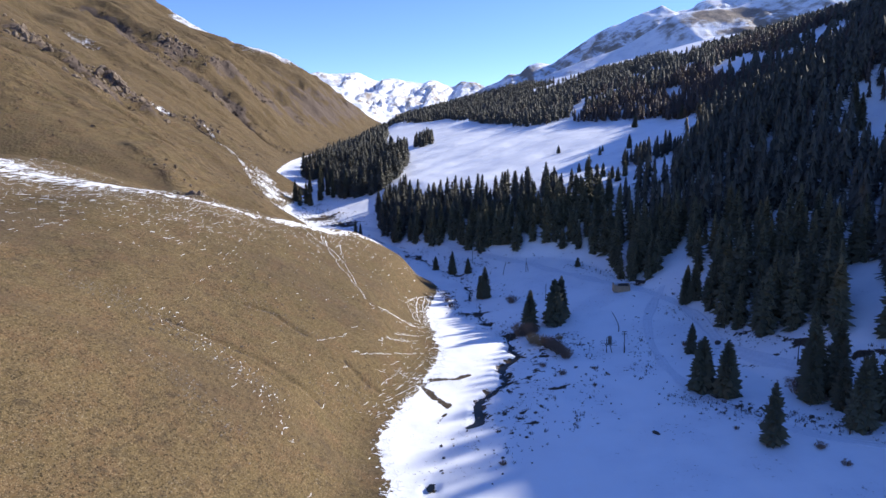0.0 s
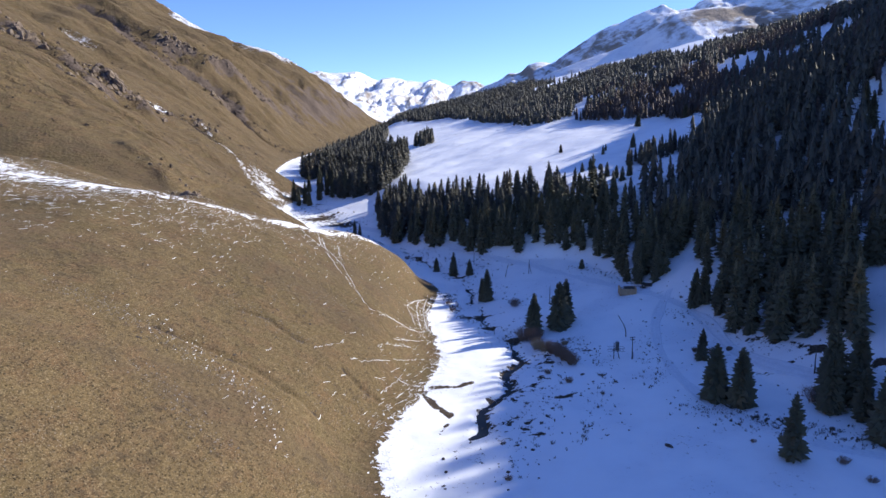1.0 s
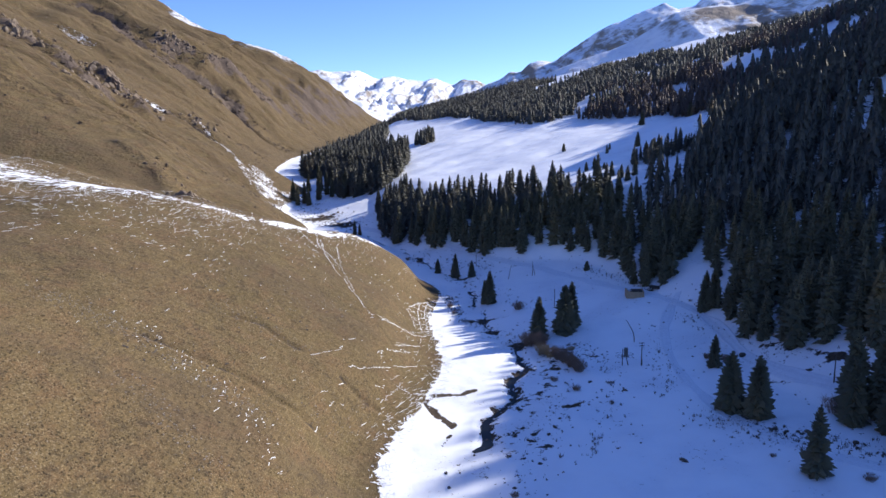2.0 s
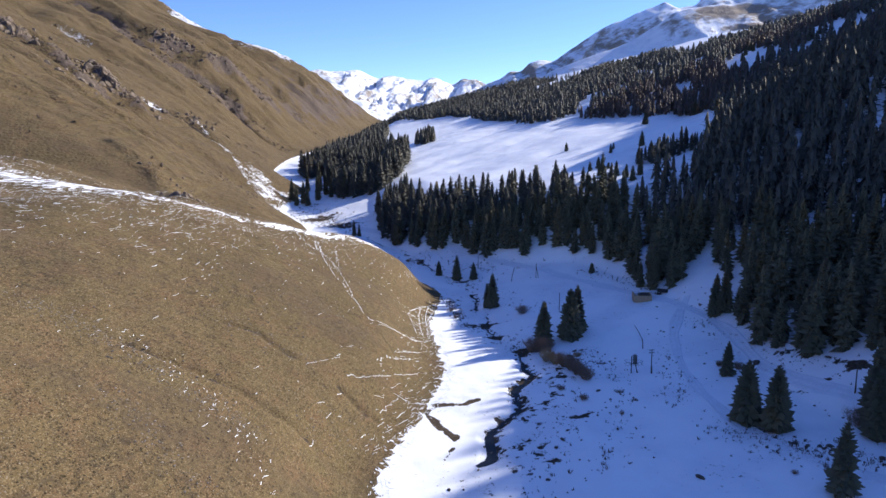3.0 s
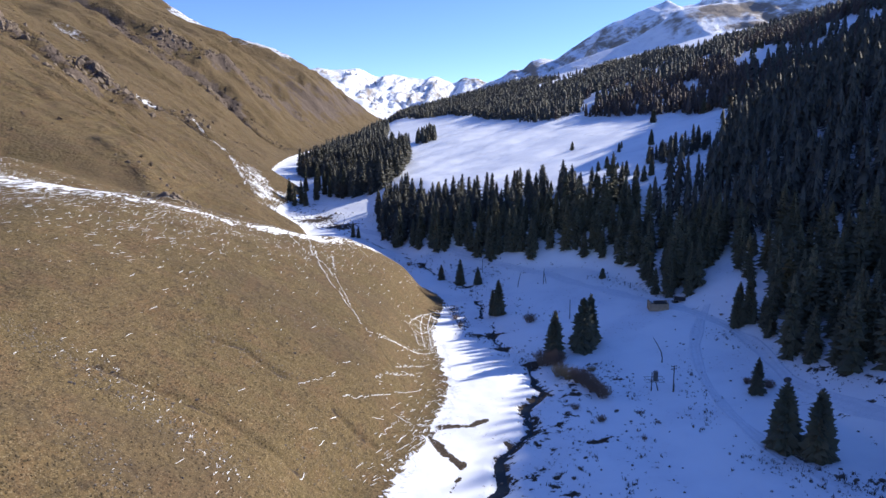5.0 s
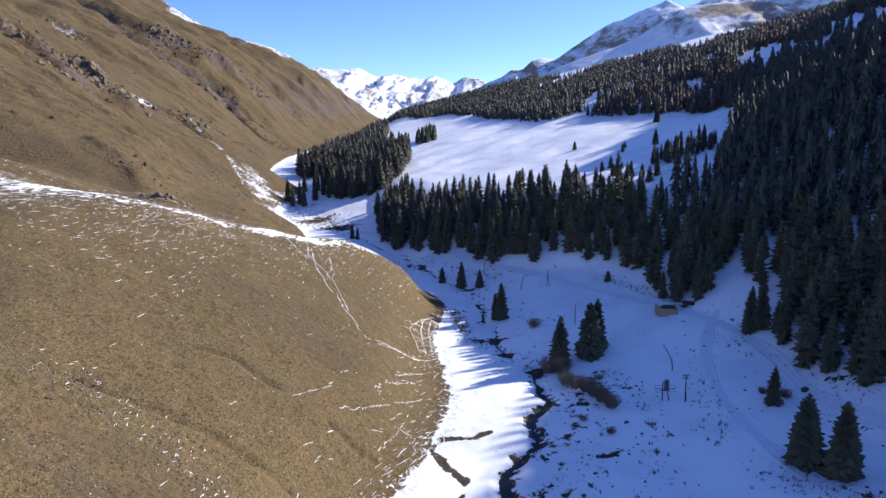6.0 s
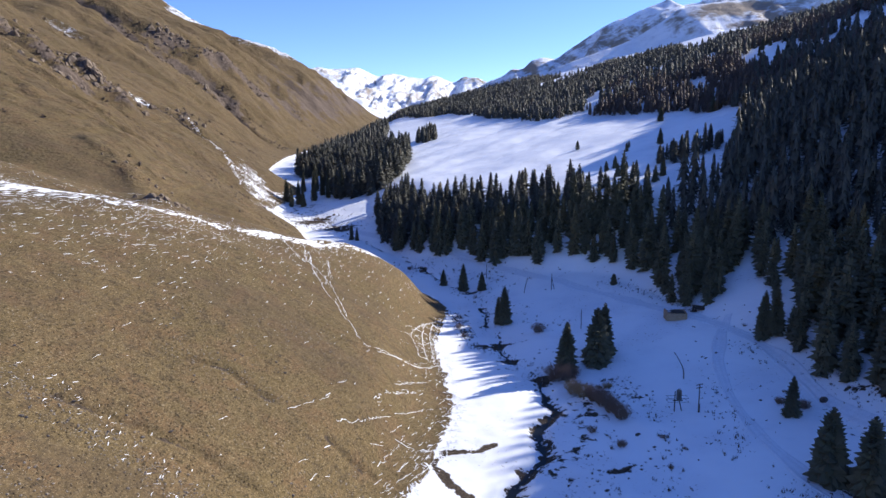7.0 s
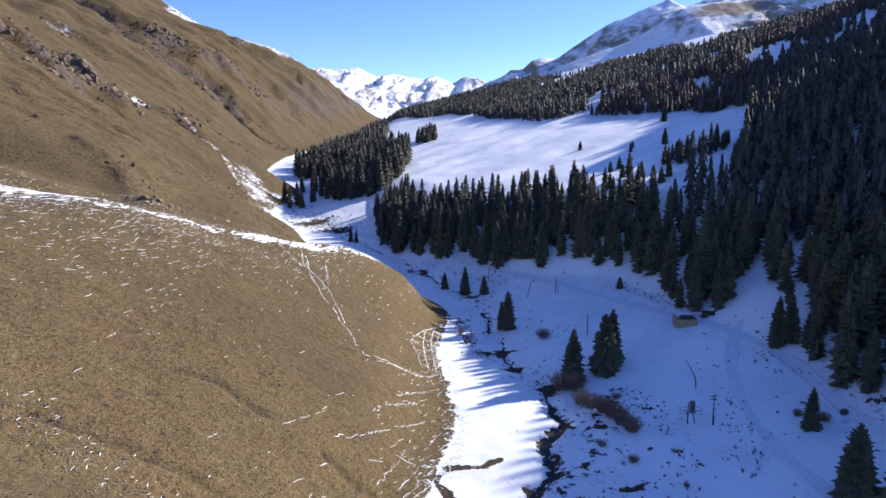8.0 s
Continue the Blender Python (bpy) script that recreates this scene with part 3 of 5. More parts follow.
def ribbon(name, line, half, profile, lift, material, label, step=1.2):
    """A strip laid along a line on the ground; profile gives the offsets (across, height) of its section."""
    points = []
    for (ax, ay), (bx, by) in zip(line, line[1:]):
        count = max(2, int(math.hypot(bx - ax, by - ay) / step))
        points += [(ax + (bx - ax) * k / count, ay + (by - ay) * k / count) for k in range(count)]
    pts = np.array(points)
    for _ in range(12):
        pts[1:-1] = (pts[:-2] + 2 * pts[1:-1] + pts[2:]) / 4
    way = np.gradient(pts, axis=0)
    way /= np.linalg.norm(way, axis=1)[:, None]
    verts, faces, n = [], [], len(profile)
    for i, ((x, y), (wx, wy)) in enumerate(zip(pts, way)):
        wide = half * (1 + 0.35 * float(grain(np.array([i * 0.13]), np.array([2.0]), 91)[0]))
        for across, rise in profile:
            px, py = x + wy * across * wide, y - wx * across * wide
            verts.append((px, py, floor_at(px, py) + lift + rise))
    for i in range(len(pts) - 1):
        for k in range(n - 1):
            a = i * n + k
            faces.append((a, a + 1, a + n + 1, a + n))
    return tagged(mesh_object(name, verts, faces, material, smooth=True), label, name, kind="structure")


SECTION = ((-1.2, -0.25), (-0.95, 0.14), (-0.75, 0.12), (-0.55, 0.03), (-0.35, 0.03), (-0.15, 0.10), (0.15, 0.10), (0.35, 0.03), (0.55, 0.03), (0.75, 0.12), (0.95, 0.14),
           (1.2, -0.25))
ROAD = [(-60, 470), (-32, 428), (0, 383), (24, 345), (45, 322), (60, 295), (71, 271), (81, 250), (87, 236), (88, 218), (86, 196), (88, 178), (95, 164), (106, 150), (128, 136)]
TRACK = [(86, 252), (80, 243), (72, 226), (67, 205), (64.5, 184), (66, 162), (71, 146), (81, 134), (92, 126), (115, 112)]
ribbon("road", ROAD, 2.1, SECTION, 0.06, PACKED, "snow-covered dirt road with packed wheel ruts")
ribbon("track", TRACK, 1.5, SECTION, 0.03, PACKED, "faint wheel track across the snowy meadow")


def snow_lines(name, lines, label):
    """Thin strips of trodden or drifted snow on the slope, one mesh: (points, width) each."""
    verts, faces = [], []
    for pts, width in lines:
        if len(pts) < 2:
            continue
        p = np.array(pts)
        way = np.gradient(p, axis=0)
        way /= np.linalg.norm(way, axis=1)[:, None] + 1e-9
        base = len(verts)
        for i, ((x, y), (dx, dy)) in enumerate(zip(p, way)):
            w = width * rng.uniform(0.5, 1.25) * (0.35 if i in (0, len(p) - 1) else 1)
            for k in (-0.5, 0, 0.5):
                px, py = x + dy * k * w, y - dx * k * w
                verts.append((px, py, floor_at(px, py) + (0.07 if k == 0 else 0.03)))
        for i in range(len(p) - 1):
            a = base + 3 * i
            faces += [(a, a + 1, a + 4, a + 3), (a + 1, a + 2, a + 5, a + 4)]
    return tagged(mesh_object(name, verts, faces, FRESH), label, "snow", kind="stuff")


def along_slope(x, y, length, step=0.5, wander=0.15, sense=1, climb=0.0):
    """Points that follow the slope's contour from (x, y)."""
    out, turn = [(x, y)], 0.0
    while len(out) * step < length:
        gx_, gy_ = floor_at(x + 4, y) - floor_at(x - 4, y), floor_at(x, y - 2) - floor_at(x, y - 10)
        turn = 0.8 * turn + rng.uniform(-wander, wander)
        a = math.atan2(gx_, -gy_) + climb + turn + (0 if sense > 0 else math.pi)
        x, y = x + step * math.cos(a), y + step * math.sin(a)
        out.append((x, y))
    return out


rng = random.Random(3)
TRAILS = ([(-47, 262), (-43, 246), (-39, 239), (-36.5, 233), (-33, 229), (-31, 224), (-28, 221), (-26, 216), (-23.5, 213), (-21, 215), (-18, 219), (-11, 231), (-4, 243)],
          [(-50, 268), (-46, 252), (-40, 246), (-37, 243), (-35, 238), (-31.5, 229), (-29, 223)], [(-41, 262), (-38.5, 251), (-39, 245), (-37, 240)],
          [(-56, 262), (-50, 255), (-45, 249)])
paths = []
for line in TRAILS:
    pts = []
    for (ax, ay), (bx, by) in zip(line, line[1:]):
        n = max(2, int(math.hypot(bx - ax, by - ay) / 0.6))
        pts += [(ax + (bx - ax) * k / n + rng.uniform(-0.4, 0.4), ay + (by - ay) * k / n + rng.uniform(-0.4, 0.4)) for k in range(n)]
    while pts:
        n = rng.randrange(5, 18)
        paths.append((pts[:n], rng.uniform(0.12, 0.24)))
        pts = pts[n + rng.randrange(0, 3) - 1:] if len(pts) > n else []
# short contour paths along the foot of the spur
for k in range(300):
    y = rng.uniform(160, 262)
    d = abs(rng.gauss(0, 7.0)) + 0.3
    x = float(foot_left(y)) - d
    paths.append((along_slope(x, y, rng.choice((0.5, 0.8, 1.2, 1.8, 3.0)), 0.35, 0.16, rng.choice((-1, 1)), -0.25), rng.uniform(0.04, 0.1)))
# a net of trodden paths round the spur's nose, inside one outer loop
NET = ([(-4, 291), (-8, 280), (-11.5, 268.5), (-13.5, 259), (-13.9, 252.4), (-12.6, 248.8), (-11.3, 245.3), (-10.6, 240)], [(-10.3, 272), (-10.6, 261), (-9.2, 247), (-8, 241)],
       [(-7.4, 279), (-8.2, 266), (-7, 251), (-6, 243)], [(-5.5, 283), (-6.2, 268), (-5, 254)], [(-13.6, 256), (-10.4, 258), (-8, 259), (-4, 262)], [(-12.4, 263), (-9, 266), (-6, 268)],
       [(-12.6, 249), (-9.3, 251), (-6, 253)], [(-11, 271), (-8, 274), (-5, 276)], [(-12, 252), (-9.8, 255), (-7.6, 262), (-6, 272)])
# longer trails that climb aslant from the stream
ASLANT = ([(-25.3, 177.4), (-20.3, 184.4), (-14.8, 195.6), (-10.7, 202.5), (-7.6, 208.6)], [(-19.4, 193.3), (-17, 200), (-10.5, 213)], [(-15.5, 206.5), (-11.4, 218), (-6.5, 228)],
          [(-23.1, 210.3), (-17.7, 218.4), (-10, 236), (-5, 248.6)], [(-14.3, 187.4), (-9.6, 187.6), (-3.7, 189.2)], [(-13.1, 177.5), (-10.6, 184.1), (-9, 187.9)],
          [(-16, 170), (-12, 176), (-8.5, 183), (-6, 188)], [(-14, 160), (-12, 166), (-10, 174)], [(-34, 172), (-27, 184)], [(-17, 176), (-13.5, 186), (-11.5, 196)])
for lines, low, high, gap in ((NET, 0.1, 0.22, 1), (ASLANT, 0.05, 0.15, 5)):
    for line in lines:
        pts = []
        for (ax, ay), (bx, by) in zip(line, line[1:]):
            n = max(2, int(math.hypot(bx - ax, by - ay) / 0.6))
            pts += [(ax + (bx - ax) * k / n + rng.uniform(-0.3, 0.3), ay + (by - ay) * k / n + rng.uniform(-0.4, 0.4)) for k in range(n)]
        while pts:
            n = rng.randrange(4, 11)
            paths.append((pts[:n], rng.uniform(low, high)))
            pts = pts[n - 1 + rng.randrange(0, gap):] if len(pts) > n else []
# ragged scraps of snow where the valley's cover breaks up against the grass
for k in range(900):
    y = rng.uniform(112, 292)
    x = float(foot_left(y)) - abs(rng.gauss(0, 2.2)) + 0.8
    a, n, l = rng.uniform(0, 3.14), rng.randrange(3, 6), rng.uniform(0.12, 0.4)
    paths.append(([(x + l * i * math.cos(a) + rng.uniform(-0.1, 0.1), y + l * i * math.sin(a) + rng.uniform(-0.1, 0.1)) for i in range(n)], rng.uniform(0.15, 0.5)))
snow_lines("snow_path", paths, "thin snow-filled cattle paths on the grass slope")
# drifted streaks, thick below the crest and sparse lower down
streaks = []
for k in range(18000):
    x = rng.uniform(-175, -12)
    y = rng.uniform(118, 315)
    if float(foot_left(y)) - x < 9:
        continue
    c = float(line_distance(np.array([x]), np.array([y]), CREST)[0][0])
    if rng.random() > 0.012 + 0.8 * math.exp(-(c / 12) ** 2) + 0.34 * math.exp(-(c / 46) ** 2) * (1.9 if x < -60 else 0.5) + 0.5 * math.exp(-math.hypot((x + 46) / 9, (y - 254) / 14) ** 2):
        continue
    streaks.append((along_slope(x, y, rng.choice((0.5, 0.7, 1.0, 1.4, 2.2)), 0.35, 0.16), rng.uniform(0.05, 0.12)))
for k in range(110):
    f = rng.random()
    line = ((-70, 150), (-52, 147), (-40, 139), (-33, 131))
    i = min(int(f * 3), 2)
    x, y = (line[i][m] + (line[i + 1][m] - line[i][m]) * (f * 3 - i) + rng.gauss(0, 2.2) for m in (0, 1))
    streaks.append((along_slope(x, y, rng.choice((0.5, 0.8, 1.2)), 0.3, 0.6), rng.uniform(0.06, 0.16)))
snow_lines("snow_streak", streaks, "small drifted snow streaks between the dry grass")


def stream_sheet():
    """Dark open water between the snow banks of the bed."""
    ys = np.arange(60, 430, 0.8)
    cx = stream_x(ys) + 1.3 * grain(ys / 13, 0 * ys, 51) + 0.9 * grain(ys / 5, 0 * ys, 52)
    level = height(cx, ys)
    level = np.convolve(np.pad(level, 6, "edge"), np.ones(13) / 13, "valid") + 0.10
    wide = (0.6 + 0.5 * grain(ys / 7, 0 * ys + 3, 55)) * (1 - 0.45 * ease(ys, 214, 230)) + (0.35 + 0.9 * grain(ys / 3.3, 0 * ys + 8, 56)) * ease(ys, 156, 162) * (1 - ease(ys, 205, 211))
    runs = open_water(ys)
    verts, faces = [], []
    ragged = random.Random(5)
    for x, y, z, w in zip(cx, ys, level, wide):
        verts += [(x - max(w, 0.2) * ragged.uniform(0.3, 1.9), y, z), (x + max(w, 0.2) * ragged.uniform(0.3, 1.9), y, z)]
    for i in range(len(ys) - 1):
        if runs[i] > 0.4:
            faces.append((2 * i, 2 * i + 1, 2 * i + 3, 2 * i + 2))
    return tagged(mesh_object("stream", verts, faces, WATER, smooth=True), "narrow dark stream between snow banks", "water", kind="structure")


stream_sheet()


# ---- trees ----
def fan_branch(verts, faces, base, angle, length, width, droop, lift, segments, rng):
    """One drooping spruce bough: a bent, ragged, tent-shaped spray."""
    ca, sa = math.cos(angle), math.sin(angle)
    start = len(verts)
    for k in range(segments + 1):
        f = k / segments
        r = length * f
        z = base + lift * f * length - droop * f * f * length
        w = width * (math.sin(math.pi * min(f * 0.85 + 0.15, 1)) if k < segments else 0.06) * rng.uniform(0.75, 1.2)
        jag = rng.uniform(-0.12, 0.12) * length / segments
        sag = w * 0.8
        verts += [((r + jag) * ca - w * sa, (r + jag) * sa + w * ca, z - sag), (r * ca, r * sa, z), ((r - jag) * ca + w * sa, (r - jag) * sa - w * ca, z - sag)]
    for k in range(segments):
        a = start + 3 * k
        faces += [(a, a + 1, a + 4, a + 3), (a + 1, a + 2, a + 5, a + 4)]


def skirt_shape(h, radius, tiers, points, seed):
    """A spruce crown for a wood: ragged skirts of boughs, one above the other."""
    rng = random.Random(seed)
    verts, faces = [], []
    for i in range(tiers):
        f = i / tiers
        top = h * min(1.0, 0.05 + 0.95 * (f + 1.75 / tiers))
        low = h * (0.03 + 0.95 * f)
        reach = radius * (1 - f) ** 0.63 * (0.75 if i == 0 else 1)
        base = len(verts)
        verts.append((rng.uniform(-0.1, 0.1), rng.uniform(-0.1, 0.1), top))
        for j in range(points):
            a = 6.283 * (j + rng.uniform(-0.3, 0.3)) / points + i
            r = reach * (rng.uniform(0.8, 1.25) if j % 2 else rng.uniform(0.35, 0.75))
            verts.append((r * math.cos(a), r * math.sin(a), low + (rng.uniform(-0.5, 0.4) if j % 2 else rng.uniform(0.1, 1.1)) * h / tiers))
        faces += [(base, base + 1 + j, base + 1 + (j + 1) % points) for j in range(points)]
    return verts, faces


def spruce_shape(h, radius, whorls, boughs, segments, seed, ragged=0.15, bare=0.05):
    """The crown of a spruce: whorls of boughs, long below and short above."""
    rng = random.Random(seed)
    verts, faces = [], []
    gaps = [rng.uniform(0, 6.28) for _ in range(3)]
    for i in range(whorls):
        f = (i + rng.uniform(-0.3, 0.3)) / whorls
        f = min(max(f, 0), 0.985)
        z = h * (bare + (1 - bare) * f ** 0.93)
        reach = radius * (1 - f) ** 0.63 * (0.6 + 0.4 * min(1, f * 7 + 0.35))
        for b in range(boughs if f < 0.8 else max(4, boughs - 2)):
            a = 6.283 * (b + rng.uniform(-0.35, 0.35)) / boughs + i * 2.4
            l = reach * rng.uniform(1 - 2.2 * ragged, 1 + ragged)
            if any(abs((a - g + 3.14) % 6.283 - 3.14) < 0.35 for g in gaps) and rng.random() < 0.4:
                l *= 0.6
            fan_branch(verts, faces, z + rng.uniform(-0.1, 0.1), a, max(l, 0.12), max(l, 0.3) * rng.uniform(0.28, 0.44),
                       rng.uniform(0.35, 0.65) * (1 - 0.5 * f), 0.12 + 0.5 * f, segments, rng)
    core_v, core_f = skirt_shape(h * 0.97, radius * 0.66, max(6, whorls // 3), 12, seed + 7)
    faces += [tuple(i + len(verts) for i in f) for f in core_f]
    verts += core_v
    verts += [(0, 0, h), (0.1, 0, h * 0.9), (-0.06, 0.09, h * 0.9), (-0.06, -0.09, h * 0.9)]
    n = len(verts)
    faces += [(n - 4, n - 3, n - 2), (n - 4, n - 2, n - 1), (n - 4, n - 1, n - 3)]
    return verts, faces


def trunk_shape(h, r, sides=7):
    verts, faces = [], []
    levels = ((-0.6, 1.5), (0.1, 1.25), (0.5, 1.0), (h * 0.5, 0.55), (h * 0.97, 0.06))
    for z, k in levels:
        verts += [(r * k * math.cos(6.283 * j / sides), r * k * math.sin(6.283 * j / sides), z) for j in range(sides)]
    for i in range(len(levels) - 1):
        for j in range(sides):
            a, b = i * sides + j, i * sides + (j + 1) % sides
            faces.append((a, b, b + sides, a + sides))
    return verts, faces


def make_spruce(h, radius, whorls, boughs, segments, seed, label, ragged=0.15, bare=0.05):
    tree = tagged(new("spruce_tree"), label, "tree")
    mesh_object("trunk", *trunk_shape(h, 0.012 * h + 0.05), BARK, tree)
    mesh_object("crown", *spruce_shape(h, radius, whorls, boughs, segments, seed, ragged, bare), NEEDLES, tree)
    return tree


def stand(tree, x, y, scale=1.0, turn=0.0, lean=0.0):
    """Sets a tree upon the ground."""
    tree.scale = (scale, scale, scale)
    tree.matrix_basis = pose(x, y, floor_at(x, y) - 0.1, lean, 0, turn) @ Matrix.Diagonal((scale, scale, scale, 1))
    return tree


LONE = "lone dark green spruce standing in shaded snow"
PAIR = "tall dense dark green spruce in a close group"
for i, (x, y, h, r, label) in enumerate((
        (-3.4, 343, 7.6, 1.9, LONE), (5.3, 334, 12.3, 2.4, LONE), (13.2, 330, 8.2, 2.0, LONE), (18.9, 285.5, 14.6, 2.8, LONE), (16.7, 287, 10.5, 2.0, LONE),
        (31.9, 233.8, 15.4, 3.1, PAIR), (41.2, 236.3, 17.2, 3.9, PAIR), (44.3, 240.5, 16.6, 3.1, PAIR), (75.6, 193.6, 9.6, 2.1, LONE),
        (64.2, 307, 4.6, 1.5, "small dark young spruce beside the snowy road"), (68.3, 166.5, 14.8, 3.4, PAIR), (72.0, 160.5, 15.4, 3.2, PAIR),
        (70.0, 132.8, 14.4, 2.3, "thin ragged spruce with sparse boughs in snow"), (91.0, 156, 20.5, 3.3, PAIR), (95.0, 152.5, 19, 3.2, PAIR), (88.6, 152, 15, 2.8, PAIR),
        (90.2, 135.5, 17, 3.0, PAIR), (94.5, 140, 15.5, 2.6, PAIR), (97.5, 138, 18, 3.0, PAIR), (92.4, 146, 12.5, 2.3, PAIR),
        (-59, 446, 10, 1.8, LONE), (-55.5, 444, 7.5, 1.5, LONE), (91, 414, 7, 1.9, LONE), (85, 409, 6, 1.7, LONE), (94, 402, 4, 1.3, LONE),
        (88.8, 235.5, 11, 2.2, PAIR), (90.4, 238, 12.5, 2.3, PAIR), (91.8, 234.5, 14, 2.6, PAIR), (-126, 566, 19, 3.0, LONE), (-121, 560, 17, 2.8, LONE), (-117, 568, 20, 3.0, LONE), (-112, 560, 15, 2.6, LONE),
        (-106, 575, 24, 3.2, LONE), (-102, 590, 20, 3.0, LONE), (-99, 602, 22, 3.0, LONE), (-95, 575, 18, 2.6, LONE), (-111, 612, 21, 3.0, LONE), (-118, 640, 20, 3.0, LONE), (-124, 620, 18, 2.8, LONE), (-88, 570, 21, 2.8, LONE), (-82, 566, 25, 3.2, LONE),
        (91.2, 517, 6.5, 1.8, LONE), (108.8, 456, 6.5, 1.4, LONE), (114, 470, 4.5, 1.2, LONE), (128, 453, 10, 2.2, LONE), (92.8, 380, 8.5, 2.0, LONE), (95.5, 370, 7.5, 1.9, LONE),
        (96.3, 361, 8, 2.0, LONE), (102.5, 369, 9, 2.0, LONE), (76, 374, 8, 1.9, LONE), (75, 364, 9.5, 2.1, LONE), (85.5, 387, 7, 1.8, LONE), (77.5, 352, 8, 1.9, LONE), (120.5, 411, 8, 1.9, LONE),
        (285, 668, 9, 2.0, LONE), (299, 692, 11, 2.3, LONE), (276, 645, 8, 2.0, LONE), (297, 642, 10, 2.2, LONE), (311, 702, 9, 2.0, LONE), (319, 727, 10, 2.2, LONE), (290, 628, 9, 2.1, LONE),
        (196, 318, 15, 2.6, LONE), (190, 303, 17, 2.8, LONE), (185, 300, 9, 2.2, LONE), (160, 552, 11, 3.0, LONE), (196, 545, 12, 3.0, LONE))):
    near = y < 350
    ragged = 0.3 if "ragged" in label else 0.15
    tree = make_spruce(h, r * (1.32 if label != LONE else 1.2), int(15 + h * 1.3), 10 if near else 8, 3 if near else 2, 100 + i, label, ragged, 0.02 if h < 12 else 0.045)
    stand(tree, x, y, 1.0, 47 * i)


def inside(x, y, polygon):
    hit = np.zeros(np.shape(x), bool)
    for (ax, ay), (bx, by) in zip(polygon, polygon[1:] + polygon[:1]):
        hit ^= ((ay > y) != (by > y)) & (x < (bx - ax) * (y - ay) / (by - ay + 1e-9) + ax)
    return hit


def scatter(polygon, gap, seed, holes=(), thin=0.0):
    """Uneven tree sites inside a polygon, with glades where a noise is low."""
    rng = np.random.default_rng(seed)
    px, py = [p[0] for p in polygon], [p[1] for p in polygon]
    ax, ay = np.meshgrid(np.arange(min(px), max(px), gap), np.arange(min(py), max(py), gap))
    ax, ay = ax + rng.uniform(-0.48, 0.48, ax.shape) * gap, ay + rng.uniform(-0.48, 0.48, ay.shape) * gap
    keep = inside(ax, ay, polygon) & (fbm(ax / 40, ay / 40, 3, seed) > thin)
    for hole in holes:
        keep &= ~inside(ax, ay, hole)
    ax, ay = ax[keep], ay[keep]
    return list(zip(ax, ay, height(ax, ay), rng.uniform(0, 1, len(ax))))


# sites of the woods
BELT = [(88, 300), (73, 306), (63, 324), (42, 336), (21, 351), (2, 379), (-20, 393), (-38, 425), (-47, 480), (-52, 515), (-34, 530), (-18, 480), (-2, 450), (20, 415), (48, 395), (70, 380), (90, 352)]
SLOPE = [(128, 118), (114, 150), (109, 168), (101, 184), (92, 194), (91, 208), (93, 228), (97, 234), (98, 250), (88, 260), (78, 268), (73, 282), (76, 298), (88, 300), (93, 336), (103, 339), (114, 334), (124, 345), (133, 362), (163, 424), (194, 470), (216, 504), (260, 470),
         (340, 420), (300, 260), (270, 120), (160, 60), (135, 95)]
UPPER = [(200, 512), (180, 584), (150, 690), (118, 700), (92, 800), (76, 880), (60, 960), (16, 1230), (-60, 1400), (20, 1657), (240, 1700), (420, 1500),
         (800, 1050), (780, 800), (640, 560), (520, 450), (340, 420), (260, 470)]
BROWN = [(205, 515), (186, 584), (158, 690), (200, 740), (300, 700), (340, 560), (300, 470)]
MIDDLE = [(-78, 545), (-58, 530), (-40, 575), (-34, 640), (-38, 740), (-70, 790), (-150, 840), (-165, 790), (-150, 720), (-118, 660), (-98, 600), (-86, 565)]
BACK = [(-162, 800), (-174, 890), (-178, 960), (-192, 1240), (-182, 1500), (-125, 1400), (-98, 1230), (-86, 1000), (-72, 850), (-70, 790)]
KNOT = [(107, 392), (118, 385), (140, 394), (151, 408), (135, 413), (112, 406)]
# hole in the unseen wood that lets sun onto the valley strip
SUN_GAP = [(270, 326), (370, 374), (370, 392), (270, 344)]
CLUMP = [(-40, 850), (-20, 830), (-8, 850), (-12, 905), (-35, 905)]
GAP_A = [(88, 262), (97, 256), (105, 274), (101, 282), (95, 274)]
GAP_B = [(112, 163), (106, 168), (122, 202), (132, 198)]
GAP_C = [(172, 268), (186, 268), (208, 314), (194, 328)]
GAP_D = [(104, 258), (110, 255), (120, 276), (115, 282)]
SNOW_GAPS = ([(150, 1480), (283, 1648), (330, 1500), (275, 1345), (231, 1325), (190, 1320)], [(400, 1160), (438, 1320), (503, 1470), (608, 1630), (640, 1600), (540, 1390), (440, 1150)],
             [(258, 630), (264, 660), (281, 690), (314, 740), (330, 742), (312, 665), (310, 630), (292, 605), (272, 610)], [(290, 870), (302, 970), (348, 1117), (356, 1090), (300, 860)],
             [(262, 880), (290, 1045), (307, 1079), (306, 1005), (280, 880)], [(214, 625), (227, 686), (238, 673), (226, 620)], [(146, 735), (155, 790), (168, 857), (178, 845), (160, 730)], GAP_A)
# the ridge out of view is cleared of scattered trees to let the sun past
RIDGE_CLEARING = [(318, 425), (420, 540), (600, 760), (900, 760), (900, 400), (318, 400)]
SUN_CLEARING = [(247, 332), (325, 432), (430, 432), (430, 200), (247, 290)]
slope_sites = scatter(SLOPE, 5.6, 1, (GAP_A, GAP_B, GAP_C, GAP_D, SUN_GAP, SUN_CLEARING), -0.42)
belt_sites = scatter(BELT, 5.2, 2, (), -0.5)
slope_sites.sort(key=lambda s: s[0] - float(forest_edge(s[1])) + 0.25 * abs(s[1] - 220))
single, slope_rest = slope_sites[:150], slope_sites[150:]
